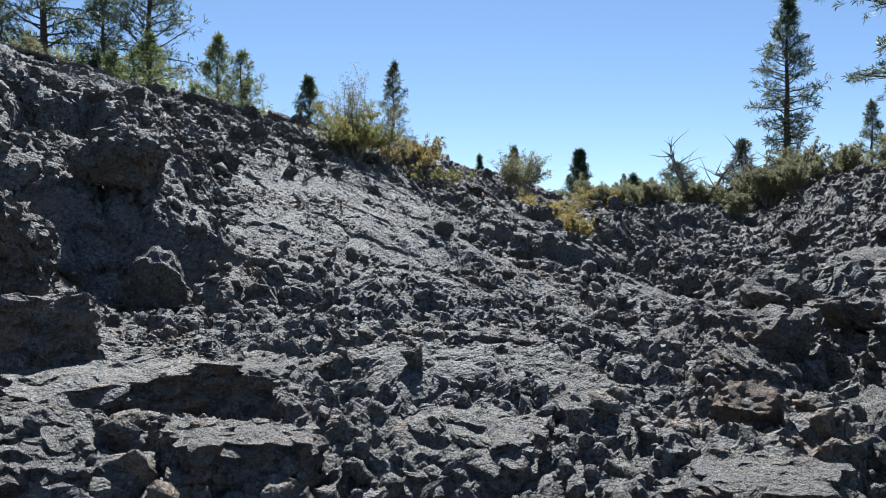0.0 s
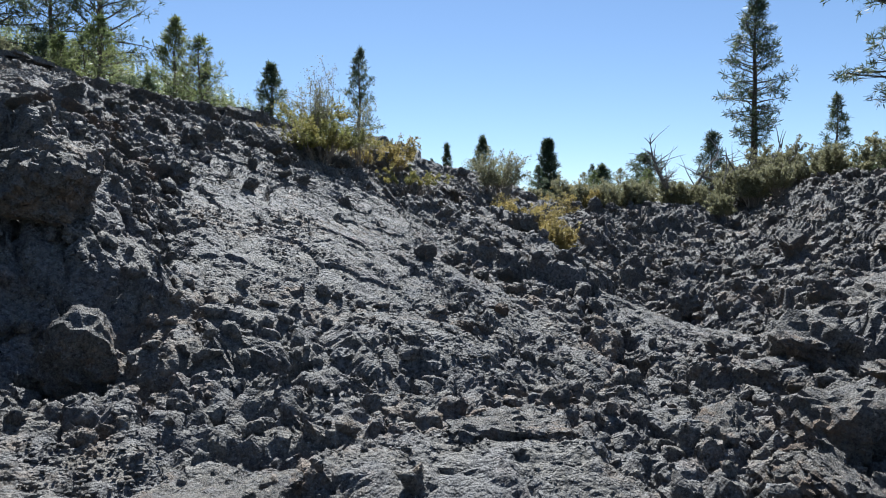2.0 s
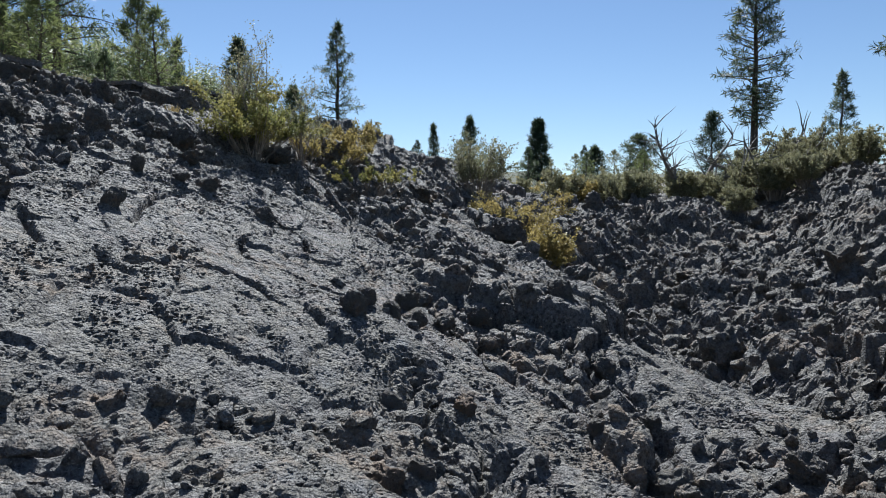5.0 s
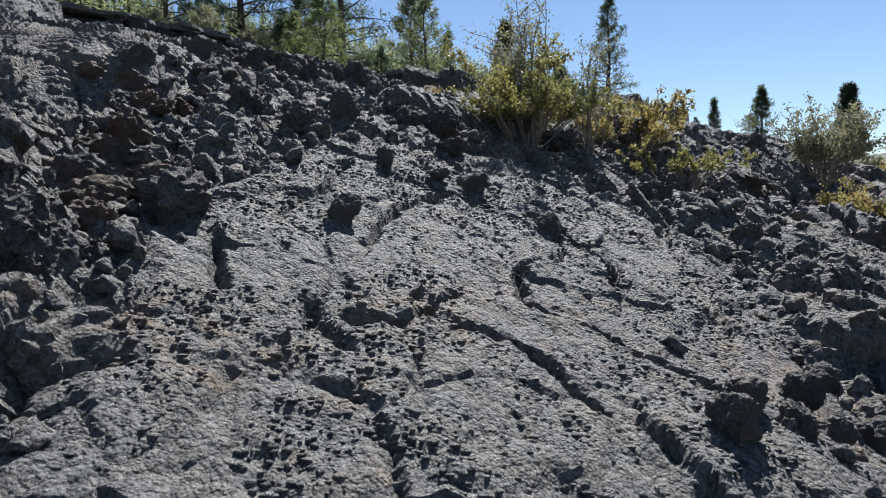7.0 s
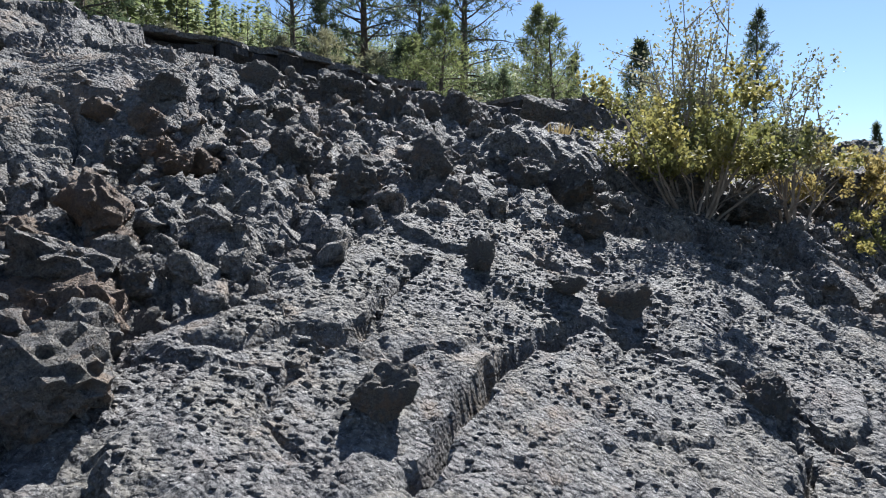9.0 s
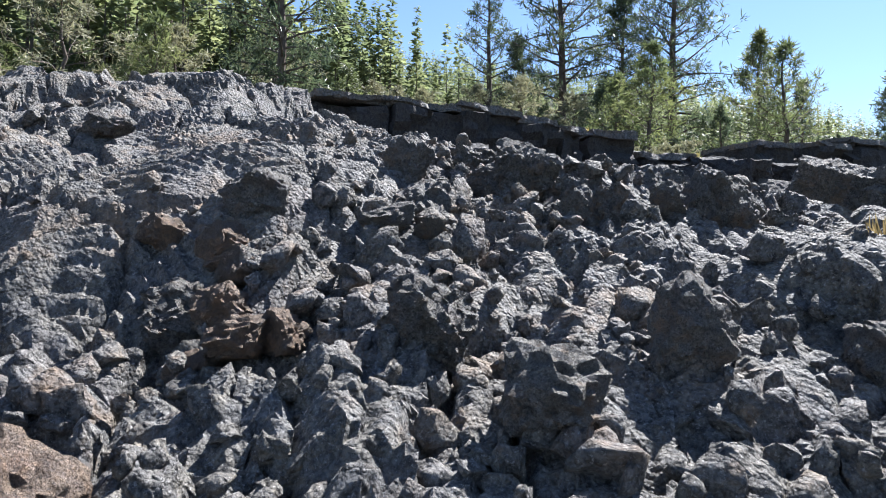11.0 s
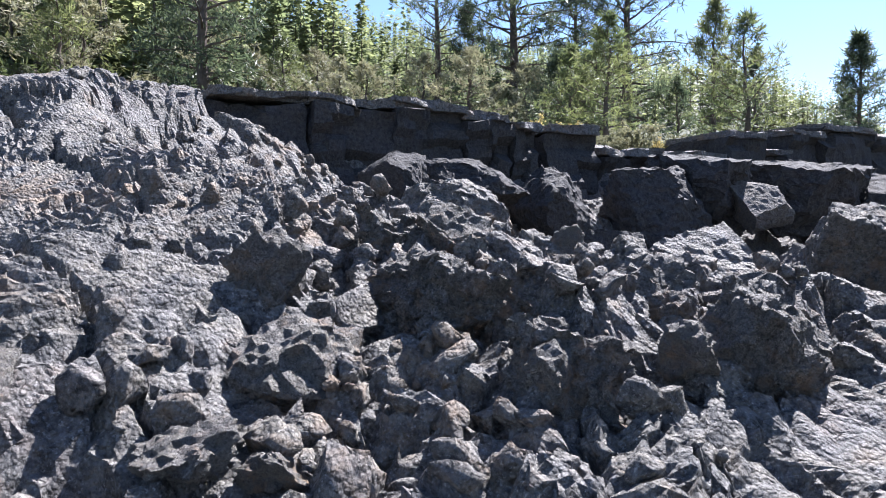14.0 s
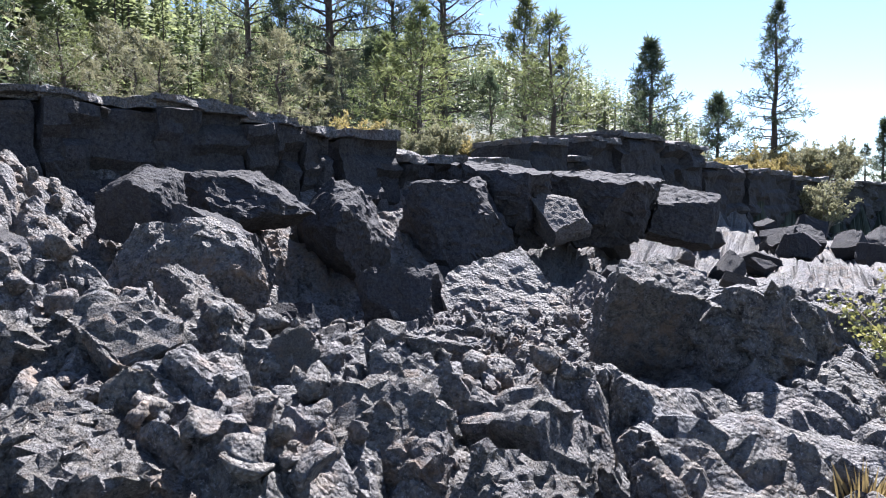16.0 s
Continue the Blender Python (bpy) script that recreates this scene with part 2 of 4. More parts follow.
def shape(x, y):
    """The large form: one tilted flow, a gully floor, a bank opposite, a trench under the ledge and the hill behind."""
    plane = 1.98 - 0.352 * (x + 1.45) + 0.244 * (y - 9)
    floor_z = 0.12 + 0.15 * np.clip(y, -3, 4.5) - 0.03 * np.clip(y - 6, 0, 4) + 0.1 * np.clip(-x, 0, 3)
    z = smax(plane, floor_z, 0.5)
    cap = 4.55 - 1.95 * smooth(-0.5, 5.0, x) + 1.5 * smooth(-3.0, -9.0, x)
    z = smin(z, cap, 0.5)
    z = z - 0.5 * smooth(21, 27, y) * smooth(-6, 0, x)
    z = z + 0.18 * np.exp(-(((x + 3.6) / 1.1) ** 2 + ((y - 13.4) / 1.7) ** 2)) + 0.20 * inside(x, y, ROPE_FAN, 0.2, 61) * smooth(-3.5, -2.9, x) * smooth(15.2, 14.2, y)
    z = z + 0.26 * inside(x, y, LEFT_STEP, 0.2, 63) - 0.12 * inside(x, y, LEFT_FOOT, 0.5, 64)
    for px, py, rise, wide in SWELLS:
        z = z + rise * np.exp(-((x - px) ** 2 + (y - py) ** 2) / wide**2)
    bank = smax(0.55 + 0.27 * (x - 3.7) - 0.02 * (y - 8), 1.75 + 0.85 * (x - 8.0), 0.5)
    z = smax(z, smin(bank, 3.3 + 0.02 * (y - 12), 0.8), 0.4)
    z = smax(z, 1.15 + 1.5 * smooth(15.0, 20.5, y) - 3.0 * smooth(4.4, 2.0, x), 0.3)
    d, a = rim(x, y)
    trench = 4.02 + 0.9 * smooth(1.9, 0.5, d) + 0.3 * smooth(12, 20, a) + 0.95 * smooth(1.6, -1.0, a)
    z = z + (smin(z, trench, 0.2) - z) * smooth(5.4, 4.4, d - 1.5 * smooth(0.3, 1.6, a)) * smooth(-2.1, -1.1, a)
    top = 5.75 + 0.12 * np.clip(-d - 2, 0, 40) * smooth(40, 12, a)
    z = z + (top - z) * smooth(0.25, -0.25, d) * smooth(-1.4, -0.4, a)
    z = z + (top - z) * smooth(-0.5, -4.0, d) * smooth(0.4, -0.6, a)
    # the wooded hill
    hx, hy = x + 3, y - 12
    r, az = np.hypot(hx, hy), np.degrees(np.arctan2(-hx, hy))
    rise = np.interp(az, [-180, -40, -5, 5, 12, 18, 30, 43, 53, 62, 80, 110, 150, 180], [0, 0, 0, 3, 7, 10, 12.5, 14.5, 16, 18.5, 21, 18, 6, 0])
    z = z + np.tan(np.radians(rise)) * 230 * smooth(34, 260, r)
    z = z + smooth(30, 90, r) * 2.5 * smooth(5, -20, az)
    return z


def land(x, y):
    """The ground with its crust, cracks, ropes and rubble."""
    x, y = np.asarray(x, float), np.asarray(y, float)
    z = shape(x, y)
    close = smooth(60, 26, np.hypot(x + 1, y - 9))
    main = np.maximum.reduce([inside(x, y, p, 0.4, 40 + k) for k, p in enumerate(SLABS)])
    mound, fan = inside(x, y, ROPE_LEFT, 0.5, 60), inside(x, y, ROPE_FAN, 0.4, 61)
    ropes = np.maximum(mound, fan)
    d, a = rim(x, y)
    woods = smooth(-0.3, -1.2, d)
    quiet = np.maximum(np.maximum(main, np.maximum(0.80 * mound, (0.80 - 0.3 * smooth(13.6, 15.0, y)) * fan)), woods)
    rub = (1 - quiet) * close
    d, a = rim(x, y)
    step = (0.40 + 0.60 * smooth(0.4, 2.4, trail_distance(x, y))) * (1 - 0.45 * smooth(6.4, 5.4, d) * smooth(-1.0, 0.5, a))
    wx, wy = x + 0.30 * fbm(x, y, 0.9, 3), y + 0.30 * fbm(x, y, 0.9, 4)
    e, h, t, f = cells(wx, wy, 1.15, 11)
    z = z + rub * step * (0.24 * h + 0.26 * t - 0.16 * smooth(0.12, 0.0, e))
    e, h, t, f = cells(wx, wy, 0.46, 23)
    z = z + rub * step * (0.17 * h + 0.10 * t - 0.10 * smooth(0.14, 0.0, e) - 0.08 * f * f)
    e, h, t, f = cells(wx + 3, wy, 2.3, 15)
    z = z + rub * step * (0.30 * h + 0.16 * t) * smooth(2.0, 4.0, trail_distance(x, y))
    patchy = smooth(-0.25, 0.2, fbm(x, y, 1.7, 19, 2))
    e, h, t, f = cells(x + 0.10 * fbm(x, y, 0.2, 8, 2), y + 0.10 * fbm(x, y, 0.2, 9, 2), 0.20, 31)
    z = z + rub * (0.15 + 0.85 * patchy) * (0.075 * h + 0.06 * t - 0.035 * smooth(0.2, 0.0, e) - 0.05 * f * f)
    e, h, t, f = cells(x, y, 0.095, 37)
    z = z + (rub * (0.35 + 0.65 * patchy) + 0.12 * main * close) * (0.04 * h + 0.04 * t - 0.02 * smooth(0.3, 0.0, e))
    # thin plates and cracks of the slabs
    for k, line in enumerate(CRACKS):
        far = np.full(x.shape, 1e9)
        qx, qy = x + 0.10 * fbm(x, y, 0.35, 120 + k, 3), y + 0.10 * fbm(x, y, 0.35, 140 + k, 3)
        for (ax, ay), (bx, by) in zip(line, line[1:]):
            ux, uy = bx - ax, by - ay
            m = np.clip(((qx - ax) * ux + (qy - ay) * uy) / (ux * ux + uy * uy), 0, 1)
            far = np.minimum(far, np.hypot(qx - ax - m * ux, qy - ay - m * uy))
        wide = 0.034 if k in (2, 3) else 0.018
        width = np.maximum(wide + 0.05 * vnoise(x, y, 0.4, 160 + k), 0.004)
        z = z - main * (0.22 if k in (2, 3) else 0.10) * smooth(width + 0.02, width * 0.3, far)
    e, h, t, f = cells(wx, wy * 1.1, 0.62, 53)
    z = z + main * (0.03 * h + 0.07 * t - 0.03 * smooth(0.07, 0.0, e) * smooth(-0.05, 0.15, fbm(x, y, 0.9, 70, 2)))
    e, h, t, f = cells(wx, wy, 0.27, 57)
    z = z + main * (0.02 * h + 0.03 * t - 0.012 * smooth(0.12, 0.0, e))
    # ropy wrinkles, bowed across the flow
    left = smooth(-3.6, -4.4, x)
    across = 0.69 * x + 0.72 * y
    bow = left * (-0.72 * x + 0.69 * y + 0.15 * np.cos(across * 5.2 + 2 * fbm(x, y, 1.2, 82, 2))) + (1 - left) * (0.35 * x + 0.93 * y) + 0.22 * fbm(x, y, 1.3, 80, 2)
    wave = np.abs(np.sin(bow * (26 + 16 * left)))
    z = z + ropes * ((0.055 + 0.008 * left) * wave * smooth(-0.4, 0.0, fbm(x, y, 0.8, 87, 2)) + 0.16 * fbm(x, y, 1.4, 85, 2) + (1 - left) * 0.13 * fbm(x, y, 0.6, 88, 2))
    e, h, t, f = cells(wx, wy, 0.8, 47)
    z = z + ropes * left * (0.10 * h + 0.12 * t - 0.12 * smooth(0.06, 0.0, e))
    z = z + close * (1 - 0.6 * ropes) * 0.045 * fbm(x, y, 0.15, 90, 2) + close * 0.20 * (1 - woods) * fbm(x, y, 2.2, 95, 2)
    z = z + (1 - close) * 0.6 * fbm(x, y, 9.0, 99, 3)
    return z


def axis(stops, reach, grow):
    """Grid lines at the spacing given from each stop to the next, then ever wider to the horizon."""
    inner = [np.arange(a, b, step) for (a, step), (b, _) in zip(stops, stops[1:])]
    tail = np.minimum(stops[-1][1] * grow ** np.arange(1, 140), 60.0).cumsum()
    tail = tail[tail < reach]
    return np.concatenate([stops[0][0] - tail[::-1]] + inner + [stops[-1][0] + np.concatenate([[0], tail])])


SHEET = {}


def build_ground():
    xs = axis([(-10.2, 0.042), (-6.8, 0.022), (2.7, 0.042), (10.5, 0.045)], 1500, 1.13)
    ys = axis([(1.0, 0.03), (2.4, 0.023), (14.8, 0.036), (20.5, 0.045)], 1500, 1.13)
    gx, gy = np.meshgrid(xs, ys)
    gz = land(gx, gy)
    SHEET.update(x=xs, y=ys, z=gz)
    slab = np.maximum(inside(gx, gy, SLAB_MAIN, 0.4, 40), inside(gx, gy, SLAB_UPPER, 0.4, 41))
    rough = smooth(18, 13, np.hypot(gx + 1, gy - 9)) * (1 - 0.8 * inside(gx, gy, ROPE_LEFT, 0.5, 60)) * (1 - 0.75 * slab)
    u, v = gx + 0.9 * gz, gy - 0.8 * gz
    gx = gx + rough * (0.11 * fbm(u, v, 0.24, 201, 3) + 0.035 * vnoise(u, v, 0.055, 205))
    gy = gy + rough * (0.11 * fbm(u, v, 0.24, 211, 3) + 0.035 * vnoise(u, v, 0.055, 215))
    gz = gz + rough * 0.03 * vnoise(u + 3, v, 0.06, 221)
    ny, nx = gx.shape
    me = bpy.data.meshes.new("ground")
    idx = np.arange(nx * ny).reshape(ny, nx)
    quads = np.stack([idx[:-1, :-1], idx[:-1, 1:], idx[1:, 1:], idx[1:, :-1]], -1).reshape(-1, 4)
    me.vertices.add(nx * ny)
    me.vertices.foreach_set("co", np.stack([gx, gy, gz], -1).astype(np.float32).ravel())
    me.loops.add(quads.size)
    me.loops.foreach_set("vertex_index", quads.astype(np.int32).ravel())
    me.polygons.add(len(quads))
    me.polygons.foreach_set("loop_start", np.arange(0, quads.size, 4, dtype=np.int32))
    me.update(calc_edges=True)
    me.materials.append(LAVA)
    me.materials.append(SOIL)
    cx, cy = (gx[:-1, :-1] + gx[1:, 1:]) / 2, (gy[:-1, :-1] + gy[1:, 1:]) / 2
    # wooded and far ground takes the litter colour with tree shade painted in
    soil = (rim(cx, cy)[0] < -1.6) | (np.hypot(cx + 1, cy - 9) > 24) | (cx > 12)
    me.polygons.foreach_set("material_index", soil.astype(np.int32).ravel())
    me.shade_flat()
    return tagged(new("ground", me), "rugged dark basalt lava flow with slabs, ropes and rubble", "ground", kind="structure")


build_ground()


# ---------------------------------------------------------------- mesh helpers
class Shape:
    def __init__(self):
        self.v, self.f = [], []

    def tube(self, points, radii, sides=5):
        base = len(self.v)
        for k, (p, r) in enumerate(zip(points, radii)):
            q = points[min(k + 1, len(points) - 1)] - points[max(k - 1, 0)]
            q = q.normalized() if q.length > 1e-9 else Vector((0, 0, 1))
            s = q.orthogonal().normalized()
            u = q.cross(s)
            for j in range(sides):
                a = 2 * math.pi * j / sides
                self.v.append(p + r * (math.cos(a) * s + math.sin(a) * u))
        for k in range(len(points) - 1):
            for j in range(sides):
                a, b = base + k * sides + j, base + k * sides + (j + 1) % sides
                self.f.append((a, b, b + sides, a + sides))
        self.f.append(tuple(base + (len(points) - 1) * sides + j for j in range(sides)))
        self.f.append(tuple(base + j for j in reversed(range(sides))))

    def blade(self, p, way, side, length, width):
        b = len(self.v)
        self.v += [p - side * width * 0.3, p + way * length * 0.5 + side * width * 0.5, p + way * length, p + way * length * 0.5 - side * width * 0.5]
        self.f.append((b, b + 1, b + 2, b + 3))

    def mesh(self, name, material, soft=False):
        me = bpy.data.meshes.new(name)
        me.from_pydata([tuple(p) for p in self.v], [], self.f)
        me.materials.append(material)
        if soft:
            me.shade_smooth()
        return me


def rand_dir(rng):
    while True:
        v = Vector((rng.uniform(-1, 1), rng.uniform(-1, 1), rng.uniform(-1, 1)))
        if 0.05 < v.length < 1:
            return v.normalized()


def part(name, me, parent, label=""):
    ob = new(name, me)
    ob.parent = parent
    if label:
        ob["label"] = label
    return ob


def heights(x, y):
    """The ground's height, between the lines of its grid."""
    xs, ys, z = SHEET["x"], SHEET["y"], SHEET["z"]
    i, j = np.clip(np.searchsorted(xs, x) - 1, 0, len(xs) - 2), np.clip(np.searchsorted(ys, y) - 1, 0, len(ys) - 2)
    u, v = (x - xs[i]) / (xs[i + 1] - xs[i]), (y - ys[j]) / (ys[j + 1] - ys[j])
    return (z[j, i] * (1 - u) + z[j, i + 1] * u) * (1 - v) + (z[j + 1, i] * (1 - u) + z[j + 1, i + 1] * u) * v


def ground_at(x, y):
    return float(heights(x, y))


# ---------------------------------------------------------------- boulders
def boulder_mesh(seed, flat, material, chops=9, rough=0.10, level=4):
    """An angular block: a ball cut by random planes, then roughened."""
    rng = random.Random(seed)
    bm = bmesh.new()
    bmesh.ops.create_icosphere(bm, subdivisions=level, radius=1.0)
    cuts = [(rand_dir(rng), rng.uniform(0.48, 0.78)) for _ in range(chops)]
    off = Vector((seed * 3.7, seed * 1.3, 0))
    for v in bm.verts:
        p = v.co.copy()
        for n, d in cuts:
            k = p.dot(n)
            if k > d:
                p -= n * (k - d) * 0.94
        q = p * 2.2 + off
        p += p.normalized() * rough * (noise.noise(q) + 0.7 * noise.noise(q * 2.7) + 0.8 * (0.35 - abs(noise.noise(q * 4.5))) + 0.55 * noise.noise(q * 9) + 0.35 * noise.noise(q * 17))
        v.co = Vector((p.x, p.y, p.z * flat)) * 0.60
    me = bpy.data.meshes.new("boulder")
    bm.to_mesh(me)
    bm.free()
    me.materials.append(material)
    return me


def block_mesh(seed, dims, material, chops=5, rough=0.03, cuts=11, lean=0.25, fine=0.6):
    """An angular basalt block: a box with corners knocked off along flat fracture planes."""
    rng = random.Random(seed)
    bm = bmesh.new()
    bmesh.ops.create_cube(bm, size=1.0)
    bmesh.ops.subdivide_edges(bm, edges=bm.edges[:], cuts=cuts, use_grid_fill=True)
    skew = [rng.uniform(-lean, lean) for _ in range(4)]
    planes = [(Vector((rng.uniform(-1, 1), rng.uniform(-1, 1), rng.uniform(-0.9, 1))).normalized(), rng.uniform(0.36, 0.52)) for _ in range(chops)]
    off = Vector((seed * 1.7, seed * 0.9, seed * 0.3))
    for v in bm.verts:
        p = v.co + Vector((skew[0] * v.co.z + skew[1] * v.co.y, skew[2] * v.co.z, skew[3] * v.co.x * 0.6))
        for n, d in planes:
            k = p.dot(n)
            if k > d:
                p -= n * (k - d)
        q = p * 3 + off
        p += Vector((noise.noise(q), noise.noise(q + Vector((7, 0, 0))), noise.noise(q + Vector((0, 7, 0))))) * rough
        q = p * 11 + off
        p += Vector((noise.noise(q), noise.noise(q + Vector((7, 0, 0))), noise.noise(q + Vector((0, 7, 0))))) * rough * fine
        v.co = Vector((p.x * dims[0], p.y * dims[1], p.z * dims[2]))
    me = bpy.data.meshes.new("basalt_block")
    bm.to_mesh(me)
    bm.free()
    me.materials.append(material)
    return me


BOULDERS = [boulder_mesh(100 + k, (0.9, 0.7, 1.0, 0.8)[k % 4], ROCK, 11, (0.17, 0.22)[k % 2], 4) if k % 4 != 1 else
            block_mesh(110 + k, ((1.0, 0.9, 0.8), (1.15, 0.85, 0.65), (0.95, 1.0, 0.9))[k % 3], ROCK, 7, 0.13, 17, 0.25, 0.9) for k in range(12)]
PLATES = [block_mesh(250 + k, (1.2, 1.0, 0.62), ROCK, 3, 0.075, 28, 0.1, 1.0) for k in range(4)]
BLOCKS = [block_mesh(200 + k, ((1.0, 1.1, 0.9), (1.2, 0.9, 0.6), (0.9, 1.0, 1.0))[k % 3], SHADED_BASALT, 6, 0.035) for k in range(6)]
FLAGS = [block_mesh(300 + k, (1.2, 1.0, 0.28), PALE, 5, 0.03) for k in range(3)]


def boulder(me, x, y, size, rng, sink=0.25, label="rough dark grey lava boulder resting on the flow", name="lava_boulder", turn=None, z=None):
    ob = new(name, me)
    g = ground_at(x, y) if z is None else z
    rot = turn or (rng.uniform(-25, 25), rng.uniform(-25, 25), rng.uniform(0, 360))
    ob.matrix_world = pose(x, y, g + size * (0.5 - sink), *rot) @ Matrix.Diagonal((size, size * rng.uniform(0.8, 1.2), size * rng.uniform(0.85, 1.1), 1))
    return tagged(ob, label, "boulder", "lava boulders")


rng = random.Random(5)

# named rocks: x, y, width
NEAR_START = [(1.78, 4.2, 0.45), (2.3, 4.85, 0.62), (3.4, 6.9, 0.8), (5.3, 8.6, 0.8), (-2.9, 4.6, 0.7), (-2.3, 5.6, 0.6), (2.2, 3.4, 0.5), (1.75, 5.1, 0.4), (-2.95, 6.5, 0.7)]
FLAT_START = [(-1.75, 3.75, 1.0), (-0.85, 3.0, 0.62), (0.05, 3.35, 0.8), (-2.55, 3.9, 0.85), (1.15, 2.75, 0.6), (-1.1, 4.1, 0.6), (0.9, 4.0, 0.6), (0.35, 5.1, 0.6), (-1.7, 2.6, 0.6)]
ON_SLAB = [(-2.2, 9.97, 0.2), (-3.43, 11.62, 0.3), (-3.11, 10.65, 0.17), (-2.51, 12.9, 0.28), (-2.46, 11.28, 0.18), (-2.03, 11.34, 0.17), (-2.76, 12.7, 0.26), (-3.96, 11.62, 0.32), (0.0, 8.95, 0.2), (0.5, 9.64, 0.2), (0.55, 10.37, 0.2), (1.1, 10.35, 0.2), (0.28, 9.3, 0.16), (0.75, 9.95, 0.17), (0.05, 9.25, 0.18), (0.4, 9.9, 0.18), (-3.23, 12.2, 0.3), (-2.2, 12.3, 0.26)]
LEFT_BANK = [(-2.95, 9.32, 0.34), (-3.72, 9.45, 0.45), (-3.1, 8.42, 0.38), (-3.26, 9.65, 0.28), (-3.75, 9.85, 0.38), (-3.4, 9.95, 0.24), (-3.0, 9.4, 0.22), (-5.27, 13.8, 0.4), (-8.36, 12.1, 0.35)]
MID_RUBBLE = [(-4.94, 12.6, 0.42), (-5.03, 13.35, 0.3), (-4.21, 13.0, 0.26), (-4.7, 12.05, 0.22), (-5.2, 11.7, 0.3), (-5.0, 11.2, 0.35), (-5.3, 12.75, 0.3)]
LAID = []


def lay(rows, meshes, label, seed, name="lava_boulder", sink=0.22, tip=25):
    r = random.Random(seed)
    for k, (x, y, w) in enumerate(rows):
        LAID.append((x, y, w))
        boulder(meshes[(k + seed) % len(meshes)], x, y, w, r, sink, label, name, (r.uniform(-tip, tip), r.uniform(-tip, tip), r.uniform(0, 360)))


lay(NEAR_START, BOULDERS, "large weathered brown-grey lava boulder on the gully floor", 1, sink=0.3)
lay(FLAT_START, PLATES, "broad flat-topped lava slab on the gully floor", 9, "lava_slab", 0.6, 6)
lay(ON_SLAB, BOULDERS, "loose dark lava rock lying on a pale grey slab", 2, "loose_rock", 0.2)
lay(LEFT_BANK, BOULDERS, "jagged dark lava boulder on the rubble bank", 3)
lay(MID_RUBBLE, BOULDERS, "rough clinkery lava boulder with ochre stains", 4, sink=0.36)


def trench_block(x, y, top, width, tall, seed, material, rot, chops, rough, label):
    """A single block, its highest point at the height given."""
    me = block_mesh(seed, (1.0, 0.9, tall), material, chops, rough, 18, 0.15, 0.9)
    ob = tagged(new("basalt_block", me), label, "boulder", "blocks in the trench")
    turn = pose(0, 0, 0, *rot) @ Matrix.Scale(width, 4)
    high = max((turn @ v.co).z for v in me.vertices)
    ob.matrix_world = Matrix.Translation((x, y, top - high)) @ turn
    LAID.append((x, y, width))


